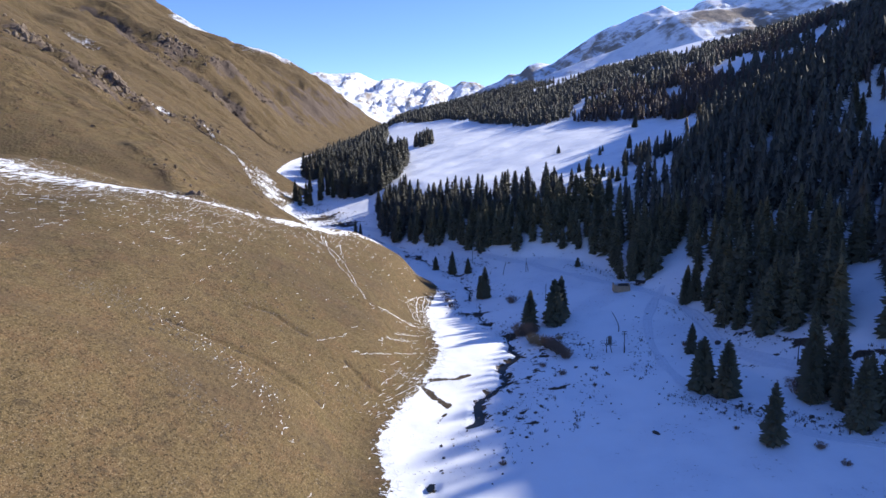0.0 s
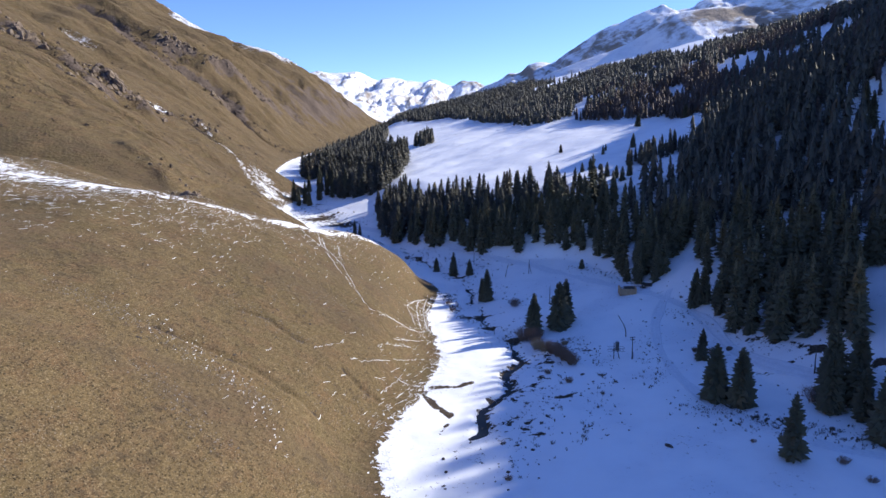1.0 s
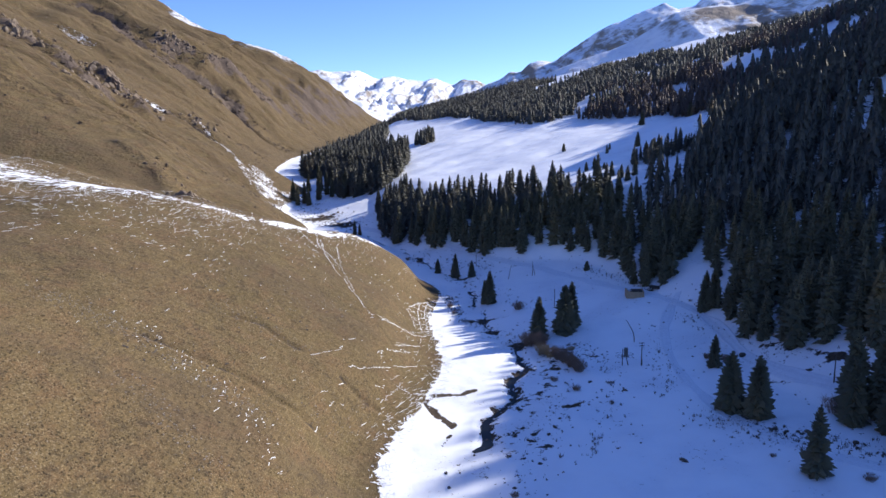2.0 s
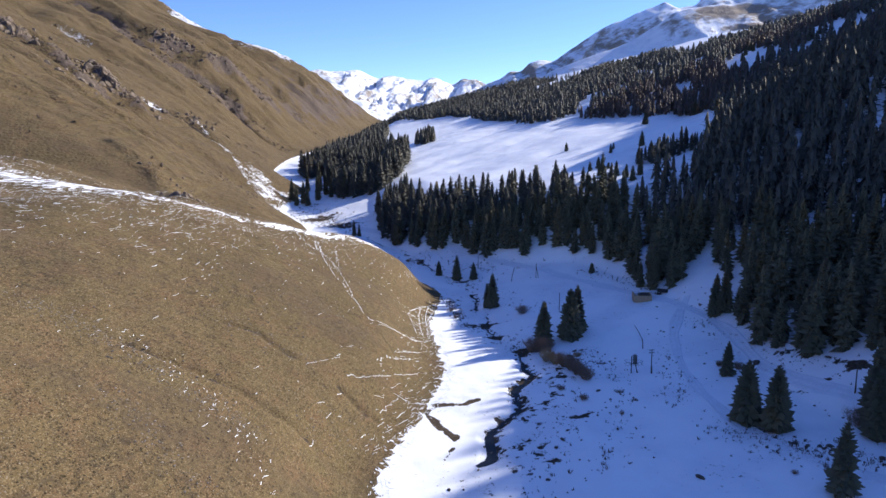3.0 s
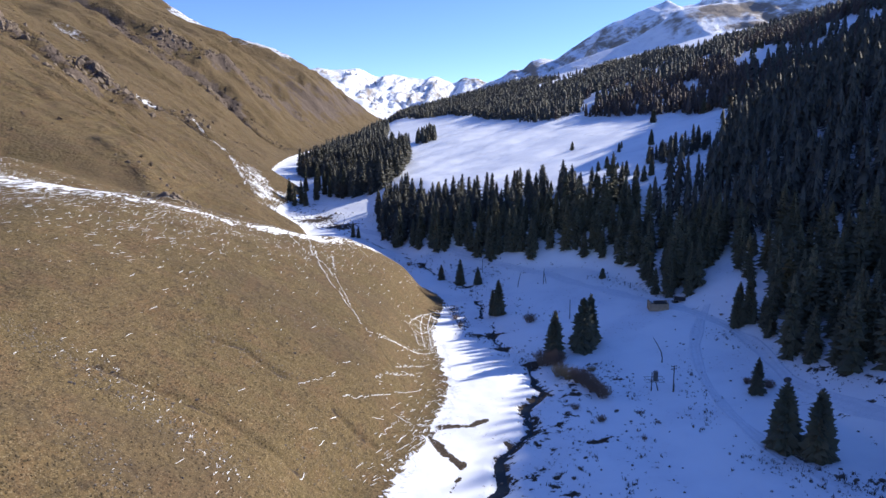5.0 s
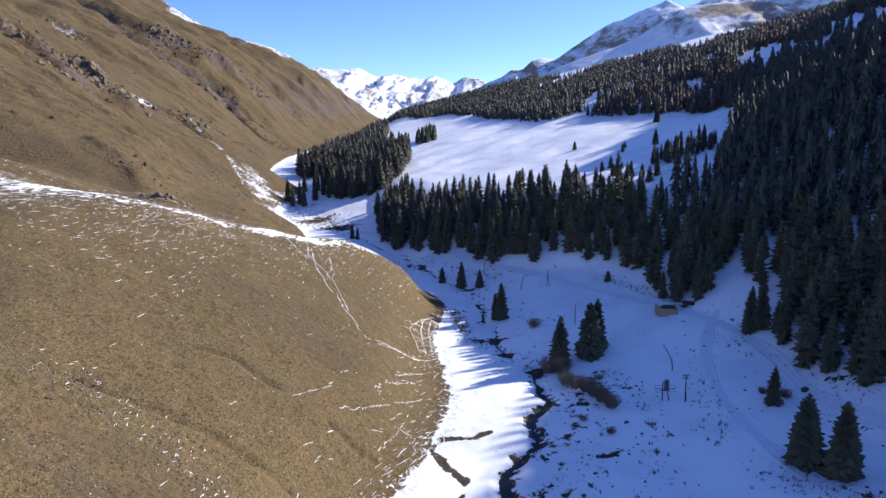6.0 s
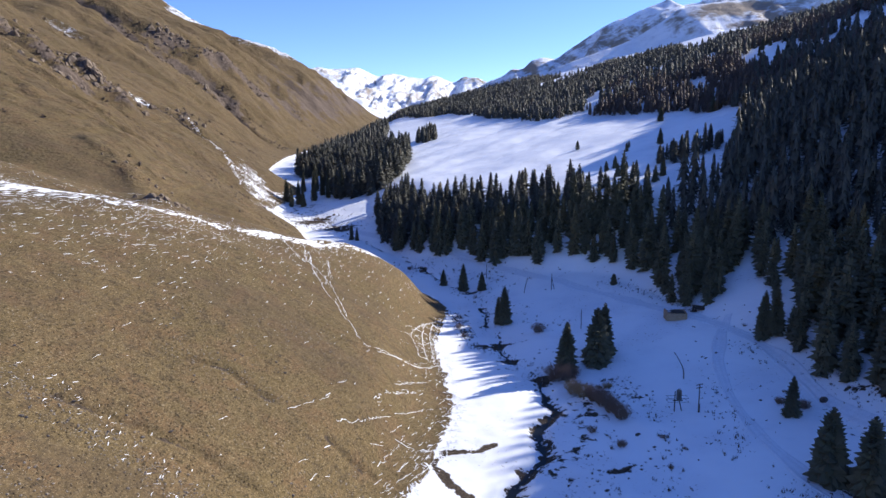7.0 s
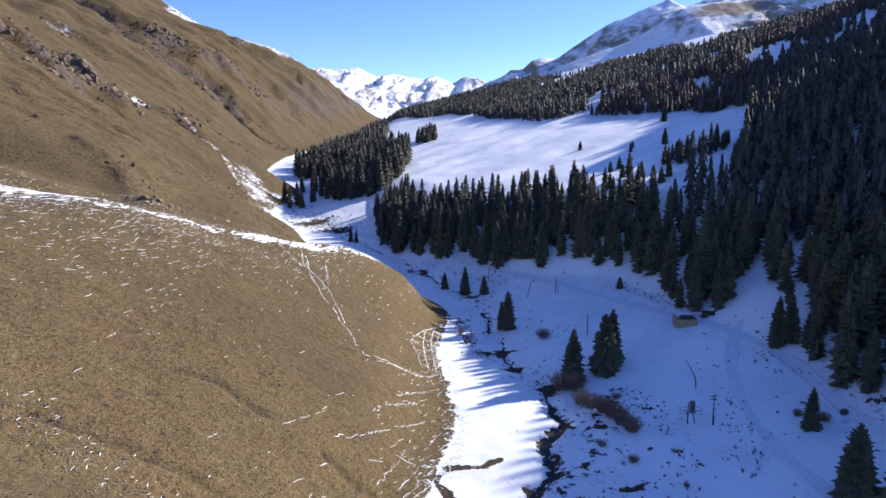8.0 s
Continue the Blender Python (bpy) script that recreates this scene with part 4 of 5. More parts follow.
belt_sites.sort(key=lambda s: s[1] + 0.6 * s[0])
single_belt, belt_rest = belt_sites[:110], belt_sites[110:]

WOOD = "dark green spruce at the edge of the wood"
models = [make_spruce(h, r, 22, 8, 2, 300 + k, WOOD, 0.2, 0.03) for k, (h, r) in enumerate(((21, 4.2), (24, 4.5), (16, 3.6), (20, 4.0), (13, 3.2)))]
used = set()
for i, (x, y, z, c) in enumerate(single + single_belt):
    k = i % len(models)
    size = 0.62 + 0.5 * c
    m = pose(x, y, z - 0.1, 0, 0, 360 * ((c * 37) % 1))
    if k in used:
        models[k].scale = (size, size, size * (0.92 + 0.2 * ((c * 11) % 1)))
        tree = copy_thing(models[k], m)
    else:
        tree = models[k]
        tree.matrix_basis = m
        used.add(k)
    tagged(tree, group="spruces at the edge of the wood")


def wood(name, sites, shapes, low, high, label, material=None):
    """One joined mesh for a whole wood of trees too many to count."""
    vs, fs, total = [], [], 0
    for x, y, z, c in sites:
        v, f = shapes[int(c * 977) % len(shapes)]
        s, a = low + (high - low) * c, 6.283 * ((c * 53) % 1)
        ca, sa = math.cos(a) * s, math.sin(a) * s
        vs.append(np.stack([x + v[:, 0] * ca - v[:, 1] * sa, y + v[:, 0] * sa + v[:, 1] * ca, z - 0.15 + v[:, 2] * s], -1))
        fs.append(f + total)
        total += len(v)
    v, f = np.concatenate(vs), np.concatenate(fs)
    me = bpy.data.meshes.new(name)
    me.vertices.add(len(v))
    me.vertices.foreach_set("co", v.astype(np.float32).ravel())
    me.loops.add(f.size)
    me.loops.foreach_set("vertex_index", f.astype(np.int32).ravel())
    me.polygons.add(len(f))
    me.polygons.foreach_set("loop_start", np.arange(0, f.size, 3, dtype=np.int32))
    me.update(calc_edges=True)
    me.materials.append(material or NEEDLES_FAR)
    return tagged(new(name, me), label, "forest", kind="stuff")


def triangles(shape):
    v, f = shape
    out = []
    for q in f:
        out += [q[:3]] if len(q) == 3 else [(q[0], q[1], q[2]), (q[0], q[2], q[3])]
    return np.array(v, float), np.array(out, int)


few = [triangles(skirt_shape(h, r, 4, 8, 530 + k)) for k, (h, r) in enumerate(((15, 4.2), (18, 4.6)))]
dense = [triangles(skirt_shape(h, r, 10, 14, 500 + k)) for k, (h, r) in enumerate(((16, 3.4), (18, 3.7), (12, 3.0), (17, 3.3), (20, 3.8)))]
rough_trees = [triangles(skirt_shape(h, r, 6, 10, 520 + k)) for k, (h, r) in enumerate(((13, 3.3), (15, 3.6), (10, 3.0)))]
slope_shapes = [triangles(spruce_shape(h, r, 14, 7, 1, 580 + k, 0.22, 0.03)) for k, (h, r) in enumerate(((20, 4.4), (24, 4.9), (17, 4.1), (22, 4.6), (26, 5.1)))]
belt_shapes = [triangles(spruce_shape(h, r, 17, 8, 2, 540 + k, 0.2, 0.03)) for k, (h, r) in enumerate(((18, 4.0), (21, 4.4), (14, 3.5), (19, 4.1)))]


brown = [triangles(skirt_shape(h, r, 7, 12, 560 + k)) for k, (h, r) in enumerate(((11, 2.2), (14, 2.4), (9, 2.1)))]
upper_sites = scatter(UPPER, 5.8, 5, SNOW_GAPS + (RIDGE_CLEARING,), -0.25)
FAR = [(-60, 1400), (-130, 1750), (-235, 2150), (-120, 2260), (260, 1950), (240, 1700), (20, 1657)]
far_sites = scatter(FAR, 10.0, 6, (), -0.25)
is_brown = [float(fbm(np.array([x / 70]), np.array([y / 70]), 3, 95)[0]) + 0.25 * (y < 720) - 0.12 > 0 and y < 900 for x, y, z, c in upper_sites]
slope_brown = [s for s in slope_rest if s[0] > 170 and s[3] < 0.45]
slope_rest = [s for s in slope_rest if not (s[0] > 170 and s[3] < 0.45)]
wood("slope_wood", slope_rest, slope_shapes, 0.55, 1.08, "dense dark spruce forest on the shaded hillside")
wood("belt_wood", belt_rest, belt_shapes, 0.5, 1.0, "dense belt of spruces below the snowfield")
wood("middle_wood", scatter(MIDDLE, 6.2, 3, (), -0.28), belt_shapes, 0.8, 1.4, "dense spruce wood on the valley floor")
wood("back_wood", scatter(BACK, 7.5, 13, (), -0.4), dense, 0.8, 1.35, "dense spruce wood along the foot of the sunny slope")
wood("clump_wood", scatter(CLUMP, 6.0, 4, (), -0.6), dense, 0.7, 1.1, "small spruce clump on the snowfield")
wood("knot_wood", scatter(KNOT, 4.6, 8, (), -0.6), belt_shapes, 0.35, 0.68, "small group of dark spruces on the snowfield")
wood("far_wood", far_sites, few, 0.6, 1.2, "dark far forest on the valley's end slope")
wood("upper_wood", [s for s, b in zip(upper_sites, is_brown) if not b], rough_trees, 0.35, 1.25, "distant spruce forest on the upper slopes")
wood("bare_wood", [s for s, b in zip(upper_sites, is_brown) if b] + slope_brown + scatter(BROWN, 5.2, 9, SNOW_GAPS, -0.1), brown, 0.7, 1.3, "bare brown leafless trees among the spruces", BARE_CROWN)


def shade_spruces():
    """Thin spruces added out of view along the ridge's skyline, whose tips draw the ragged edge of the valley's shade.
    """
    r = random.Random(29)
    reach = curve([(118, -10), (128, -8), (140, -6), (153, -3), (163, 0), (178, 4), (190, 7), (204, 12), (210, 19), (220, 26), (227, 20), (233, 13), (241, 7), (252, 0)])
    y = 119.0
    while y < 252:
        x = float(reach(y)) + r.uniform(-3.5, 5.5)
        far = np.arange(330.0, 960.0, 3.0)
        px, py, pz = x + far * toward.x, y + far * toward.y, float(height(x, y)) + far * toward.z
        above = pz - height(px, py)
        k = int(np.argmin(above))
        if above[k] > 2.2:
            h = min(float(above[k]), 17.0)
            v, f = skirt_shape(h, 0.22 * h + 0.6, 9, 12, 700 + int(y))
            tree = tagged(new("spruce_tree"), "slender dark spruce added out of view to cast shade", "tree", "spruces along the ridge")
            mesh_object("trunk", *trunk_shape(h, 0.012 * h + 0.05), BARK, tree)
            mesh_object("crown", v, f, NEEDLES, tree)
            tree.matrix_basis = pose(px[k], py[k], floor_at(px[k], py[k]) - 0.1, 0, 0, 40 * y)
        y += r.uniform(3.4, 6.2)


shade_spruces()


def slope_shrubs():
    """Low shrubs and broken rock that darken the ribs and gullies of the sunny slope."""
    r = random.Random(17)
    shapes = [triangles(skirt_shape(h, w, 3, 9, 600 + k)) for k, (h, w) in enumerate(((1.3, 1.2), (1.8, 1.1), (0.9, 1.4)))]
    sites = []
    for line, wide, count in ((RIB_LOW, 22, 170), (RIB_MID, 18, 110), (GULLY_FAR, 17, 380), (GULLY_LOW, 8, 90), (RIB_FAR, 24, 240)):
        for _ in range(count):
            i = r.randrange(len(line) - 1)
            f = r.random()
            x = line[i][0] + (line[i + 1][0] - line[i][0]) * f + r.gauss(0, wide * 0.6)
            y = line[i][1] + (line[i + 1][1] - line[i][1]) * f + r.gauss(0, wide * 0.6)
            sites.append((x, y, floor_at(x, y), r.random() * (0.55 if y < 800 else 1)))
    for _ in range(4200):
        y = r.uniform(330, 900)
        x = float(foot_left(y)) - r.uniform(12, 300)
        if float(fbm(np.array([x / 55]), np.array([y / 55]), 3, 63)[0]) > r.uniform(-0.35, 0.3):
            sites.append((x, y, floor_at(x, y), r.random() ** 2 * 0.22))
    for _ in range(2600):
        y = r.uniform(330, 1500)
        d = r.uniform(20, 330)
        x = float(foot_left(y)) - d
        if float(slope_ribs(np.array([y]), np.array([d * 0.96]))[0]) < r.uniform(-0.5, 0.2):
            sites.append((x, y, floor_at(x, y), r.random() * (0.5 if y < 800 else 1)))
    wood("shrub_scatter", sites, shapes, 0.3, 2.6, "low dark brown shrubs scattered on the grass slope", SHRUB)["category"] = "shrub"


slope_shrubs()


# ---- rocks ----
def rock_shape(rng, size, flat=0.7, rings=5, sides=8):
    """An angular stone: a rough ball cut by a few planes."""
    cuts = [(Vector((rng.uniform(-1, 1), rng.uniform(-1, 1), rng.uniform(-0.3, 1))).normalized(), rng.uniform(0.55, 0.85)) for _ in range(7)]
    verts, faces = [], []
    for i in range(rings + 1):
        a = math.pi * i / rings
        for j in range(sides):
            b = 6.283 * (j + 0.5 * (i % 2)) / sides
            v = Vector((math.sin(a) * math.cos(b), math.sin(a) * math.sin(b), math.cos(a))) * rng.uniform(0.88, 1.08)
            for n, k in cuts:
                if v.dot(n) > k:
                    v -= n * (v.dot(n) - k)
            verts.append((v.x * size, v.y * size * 0.9, v.z * size * flat))
    for i in range(rings):
        for j in range(sides):
            a, b = i * sides + j, i * sides + (j + 1) % sides
            faces.append((a, b, b + sides, a + sides))
    return verts, faces


rng = random.Random(7)
crag_meshes = []
for k in range(6):
    v, f = rock_shape(rng, 1.0, rng.uniform(0.7, 1.2))
    me = bpy.data.meshes.new("rock")
    me.from_pydata(v, [], f)
    me.materials.append(CRAG)
    crag_meshes.append(me)


def outcrop(x, y, count, size, spreading, seed):
    """A crag on the slope: a heap of angular rocks grown into the ground."""
    r = random.Random(seed)
    crag = tagged(new("rock_outcrop"), "craggy brown rock outcrop on the grass slope", "rock", "rock outcrops on the slope")
    crag.location = (x, y, floor_at(x, y))
    for _ in range(count):
        dx, dy = r.gauss(0, spreading), r.gauss(0, spreading * 0.7)
        s = size * r.uniform(0.45, 1.2)
        ob = new("rock", crag_meshes[r.randrange(6)])
        ob.parent = crag
        ob.matrix_basis = pose(dx, dy, floor_at(x + dx, y + dy) - crag.location.z - 0.25 * s, r.uniform(-25, 25), r.uniform(-25, 25), r.uniform(0, 360)) @ Matrix.Diagonal(
            (s * r.uniform(0.7, 1.2), s * r.uniform(0.7, 1.2), s * r.uniform(0.8, 1.5), 1))


for i, (x, y, count, size, spreading) in enumerate((
        (-362, 600, 10, 4.4, 8), (-322, 566, 10, 4.4, 9), (-305, 590, 7, 3.2, 8), (-278, 584, 18, 5.4, 8), (-257, 567, 14, 4.2, 7), (-342, 574, 12, 4.6, 8),
        (-243, 598, 8, 3.2, 6), (-230, 630, 8, 3.6, 6), (-222, 622, 7, 2.8, 6), (-108, 299, 16, 2.4, 4), (-100, 276, 9, 1.6, 4), (-140, 340, 7, 1.5, 5),
        (-478, 1180, 9, 6.5, 13), (-450, 1200, 9, 6.0, 12), (-415, 1240, 8, 5.0, 12), (-395, 1270, 8, 5.0, 12), (-430, 1034, 8, 4.5, 12), (-375, 1094, 8, 4.0, 10),
        (-236, 436, 9, 2.6, 6), (-228, 452, 7, 2.2, 5), (-290, 520, 6, 2.4, 6))):
    outcrop(x, y, int(count * 1.3), size * 0.9, spreading * 1.35, 40 + i)

# brown earth heap on the valley flats, built from the outcrop's rocks
outcrop(-87, 514, 14, 1.5, 4.0, 77)
stone_meshes = []
for k in range(6):
    v, f = rock_shape(rng, 1.0, rng.uniform(0.5, 0.8), 4, 7)
    me = bpy.data.meshes.new("boulder")
    me.from_pydata(v, [], f)
    me.materials.append(BOULDER)
    stone_meshes.append(me)


def boulder(x, y, size, label="dark boulder lying in the snow", group="boulders in the snow"):
    ob = tagged(new("boulder", stone_meshes[rng.randrange(6)]), label, "rock", group)
    ob.matrix_basis = pose(x, y, floor_at(x, y) + 0.1 * size, rng.uniform(-15, 15), rng.uniform(-15, 15), rng.uniform(0, 360)) @ Matrix.Diagonal(
        (size * rng.uniform(0.8, 1.5), size * rng.uniform(0.7, 1.1), size, 1))


for x, y, s in ((40.3, 192, 0.9), (48.8, 143, 0.95), (86, 198.8, 1.5), (73.8, 231, 0.5), (69.9, 229, 0.4), (78, 150, 0.8), (79.5, 149, 0.7), (84, 143, 0.9), (66, 152, 0.6),
                (72, 152.5, 0.7), (74, 151, 0.6), (76, 150, 0.5), (13.5, 140, 0.6), (20, 149, 0.55), (24, 163, 0.5), (26, 166, 0.7), (28, 170, 0.5), (17, 152, 0.5)):
    boulder(x, y, s)
for k in range(150):
    along = rng.random()
    line, wide = ((TRACK, 5), (ROAD[4:], 5), ([(36, 150), (44, 180), (47, 205), (43, 222)], 2.2), ([(14, 130), (24, 158), (33, 182), (30, 215)], 4))[k % 4]
    i = min(int(along * (len(line) - 1)), len(line) - 2)
    f = along * (len(line) - 1) - i
    x = line[i][0] + (line[i + 1][0] - line[i][0]) * f + rng.choice((-1, 1)) * (2.4 + abs(rng.gauss(0, wide)))
    y = line[i][1] + (line[i + 1][1] - line[i][1]) * f + rng.gauss(0, 2)
    boulder(x, y, rng.uniform(0.16, 0.42), "small dark stone showing through the snow", "small stones in the snow")
for k in range(46):
    line = ((66, 168), (69, 160), (71, 154), (77, 149), (83, 140), (92, 133))
    i, f = rng.randrange(5), rng.random()
    x, y = (line[i][m] + (line[i + 1][m] - line[i][m]) * f + rng.gauss(0, 1.1) for m in (0, 1))
    boulder(x, y, rng.uniform(0.2, 0.55), "dark stone on the bank below the track", "stones on the bank")
for k in range(70):
    y = rng.uniform(128, 345)
    x = float(stream_x(y) + 1.3 * grain(np.array([y / 13]), np.zeros(1), 51)[0] + 0.9 * grain(np.array([y / 5]), np.zeros(1), 52)[0]) + rng.gauss(0, 1.5)
    boulder(x, y, rng.uniform(0.2, 0.6), "wet dark stone lying in the stream bed", "stones along the stream")
for k in range(60):
    f = rng.random()
    line = (SCAR_A, SCAR_B, [(-82, 152), (-66, 142), (-52, 138), (-40, 133)], [(-60, 186), (-48, 180), (-30, 196)])[k % 4]
    i = min(int(f * (len(line) - 1)), len(line) - 2)
    g = f * (len(line) - 1) - i
    x, y = (line[i][m] + (line[i + 1][m] - line[i][m]) * g + rng.gauss(0, 4) for m in (0, 1))
    boulder(x, y, rng.uniform(0.15, 0.4), "grey stone lying on the dry grass slope", "stones on the grass slope")


def pebble_bands():
    """Grey rubble strewn in bands down the grass slope, far too much to count."""
    q = random.Random(53)
    shapes = [tuple(np.array(part_) if i == 0 else part_ for i, part_ in enumerate(rock_shape(q, 1.0, 0.6, 3, 5))) for _ in range(5)]
    verts, faces = [], []
    bands = (([(-84, 147.6), (-73, 147.7), (-60, 145.6), (-48, 142), (-36, 140)], 3.6, 900), ([(-56, 174), (-46, 175), (-36, 173)], 3.0, 200), ([(-46, 190), (-38, 200), (-30, 206)], 6.0, 230),
             ([(-60, 132), (-50, 126), (-40, 120)], 4.0, 260), ([(-30, 150), (-24, 160), (-20, 168)], 4.0, 220))
    for line, wide, count in bands:
        for _ in range(count):
            i, f = q.randrange(len(line) - 1), q.random()
            x, y = (line[i][m] + (line[i + 1][m] - line[i][m]) * f + q.gauss(0, wide * 0.6) for m in (0, 1))
            v, fs = shapes[q.randrange(5)]
            size, a = 0.09 + 0.2 * q.random() ** 3, q.uniform(0, 6.283)
            ca, sa, n = math.cos(a) * size, math.sin(a) * size, len(verts)
            z = floor_at(x, y) + 0.2 * size
            verts += [(x + p[0] * ca - p[1] * sa, y + p[0] * sa + p[1] * ca, z + p[2] * size) for p in v]
            faces += [tuple(k + n for k in face) for face in fs]
    tagged(mesh_object("pebble", verts, faces, RUBBLE), "small grey and tan rubble strewn on the dry slope", "stones", kind="stuff")


pebble_bands()


# ---- bushes ----
def twig_tube(verts, faces, points, radius):
    start = len(verts)
    for i, p in enumerate(points):
        r = radius * (1 - 0.8 * i / (len(points) - 1))
        verts += [(p[0] + r * math.cos(2.094 * j), p[1] + r * math.sin(2.094 * j), p[2]) for j in range(3)]
    for i in range(len(points) - 1):
        for j in range(3):
            a, b = start + 3 * i + j, start + 3 * i + (j + 1) % 3
            faces.append((a, b, b + 3, a + 3))


def bush(x, y, h, r, stems, material, label, seed):
    """A bare shrub: stems from one root, each with side twigs."""
    q = random.Random(seed)
    root = tagged(new("bush"), label, "bush", "bare shrubs by the stream")
    root.location = (x, y, floor_at(x, y))
    stem_v, stem_f, twig_v, twig_f = [], [], [], []
    for _ in range(stems):
        a, out = q.uniform(0, 6.283), r * math.sqrt(q.random())
        bx, by, tall = 0.35 * out * math.cos(a), 0.35 * out * math.sin(a), h * q.uniform(0.6, 1.05) * (1 - 0.35 * (out / r) ** 2)
        line = []
        for k in range(4):
            f = k / 3
            line.append((bx + (out * math.cos(a) - bx) * f ** 1.4 + q.gauss(0, 0.05), by + (out * math.sin(a) - by) * f ** 1.4 + q.gauss(0, 0.05), -0.15 + tall * f))
        twig_tube(stem_v, stem_f, line, 0.035)
        for _ in range(7):
            k = q.randrange(1, 3)
            p, l, b = line[k], q.uniform(0.3, 0.75) * h * 0.4, q.uniform(0, 6.283)
            twig_tube(twig_v, twig_f, [p, (p[0] + 0.35 * l * math.cos(b), p[1] + 0.35 * l * math.sin(b), p[2] + 0.6 * l),
                                       (p[0] + 0.6 * l * math.cos(b), p[1] + 0.6 * l * math.sin(b), p[2] + 1.1 * l)], 0.028)
    mesh_object("stem", stem_v, stem_f, material, root)
    mesh_object("branchwork", twig_v, twig_f, material, root)


TAN, RED, DARK = "bare tan willow bush beside the stream", "dense reddish-brown bare willow bush in snow", "small dark leafless shrub in the snow"
for i, (x, y, h, r, n, mat, label) in enumerate((
        (28.2, 229.5, 4.0, 3.2, 120, TWIG_RED, RED), (31.6, 228.5, 3.8, 2.9, 110, TWIG_RED, RED), (31.0, 219.5, 3.2, 2.3, 90, TWIG_TAN, TAN), (33.2, 216.5, 3.0, 2.2, 80, TWIG_TAN, TAN),
        (35.2, 213, 3.2, 2.4, 110, TWIG_RED, RED), (36.6, 209, 3.2, 2.4, 110, TWIG_RED, RED), (37.6, 205, 3.0, 2.2, 110, TWIG_RED, RED), (39.0, 201, 2.8, 2.2, 110, TWIG_RED, RED),
        (40.2, 219.5, 1.8, 1.6, 60, TWIG_TAN, TAN), (29.0, 269, 2.6, 2.4, 90, TWIG_RED, DARK), (31.0, 196, 1.7, 1.6, 36, TWIG_RED, DARK), (35.5, 187.5, 1.8, 1.5, 50, TWIG_RED, DARK),
        (76.2, 200, 1.7, 1.5, 60, TWIG_RED, DARK), (80.0, 196.5, 2.2, 1.9, 70, TWIG_RED, RED), (13.2, 136.9, 1.3, 1.1, 36, TWIG_RED, DARK), (88.5, 158, 3.4, 2.6, 60, TWIG_RED, DARK),
        (45.4, 189.4, 0.9, 0.8, 24, TWIG_RED, DARK), (42.3, 176, 1.0, 0.8, 24, TWIG_RED, DARK), (47.5, 183, 0.8, 0.7, 20, TWIG_RED, DARK), (87.3, 243.7, 1.0, 0.8, 20, TWIG_RED, DARK),
        (78, 129, 1.7, 1.5, 36, TWIG_RED, DARK), (79, 122, 1.4, 1.2, 30, TWIG_RED, DARK), (66, 141, 0.9, 0.8, 24, TWIG_RED, DARK), (2.0, 282, 1.8, 1.7, 40, TWIG_RED, DARK),
        (3.5, 272, 1.6, 1.5, 40, TWIG_RED, DARK), (-20, 372, 2.0, 1.8, 40, TWIG_RED, DARK), (-14, 365, 1.7, 1.6, 40, TWIG_RED, DARK), (80, 205, 0.8, 0.8, 20, TWIG_RED, DARK))):
    big = 1.5 if h > 2.5 else 1.15
    bush(x, y, h * big, r * big, int(n * 1.3), mat, label, 900 + i)


def weed_tufts():
    """Dry weeds that stand out of the snow: sheaves of thin leaning stalks, far too many to count."""
    q = random.Random(37)
    verts, faces = [], []
    beds = (([(30, 150), (44, 180), (48, 205), (43, 226)], 3.0, 130), ([(62, 166), (69, 152), (78, 145), (92, 134)], 6.0, 420), ([(80, 236), (90, 215), (92, 190), (98, 172), (110, 156)], 5.0, 220),
            ([(14, 140), (22, 158), (30, 180), (33, 206)], 6.0, 140), ([(4, 262), (12, 258), (20, 246), (24, 230)], 3.5, 130), ([(0, 300), (4, 285), (5, 270)], 2.6, 220), ([(2, 332), (14, 322), (24, 300), (36, 268)], 7.0, 130),
            ([(60, 312), (74, 288), (80, 266)], 5.0, 160), ([(56, 178), (62, 192), (66, 215)], 4.0, 120), ([(-20, 380), (2, 352), (30, 330)], 8.0, 160), ([(-60, 470), (-80, 490), (-110, 520)], 16.0, 320))
    for line, wide, count in beds:
        for _ in range(count):
            i, f = q.randrange(len(line) - 1), q.random()
            x, y = (line[i][m] + (line[i + 1][m] - line[i][m]) * f + q.gauss(0, wide * 0.55) for m in (0, 1))
            z, size = floor_at(x, y), (0.2 + 0.65 * q.random() ** 2.5) * (1.4 if y > 320 else 1)
            for _ in range(q.randrange(5, 10)):
                a, lean, h = q.uniform(0, 6.283), q.uniform(0.15, 0.9) * size, q.uniform(0.6, 1.3) * size
                bx, by, w = x + q.gauss(0, 0.3 * size), y + q.gauss(0, 0.3 * size), 0.10 * size + 0.02
                n = len(verts)
                verts += [(bx - w * math.sin(a), by + w * math.cos(a), z - 0.05), (bx + w * math.sin(a), by - w * math.cos(a), z - 0.05), (bx + lean * math.cos(a), by + lean * math.sin(a), z + h)]
                faces.append((n, n + 1, n + 2))
    tagged(mesh_object("weed_tuft", verts, faces, TWIG_DARK), "dry dark weeds standing out of the snow", "weeds", kind="stuff")


weed_tufts()


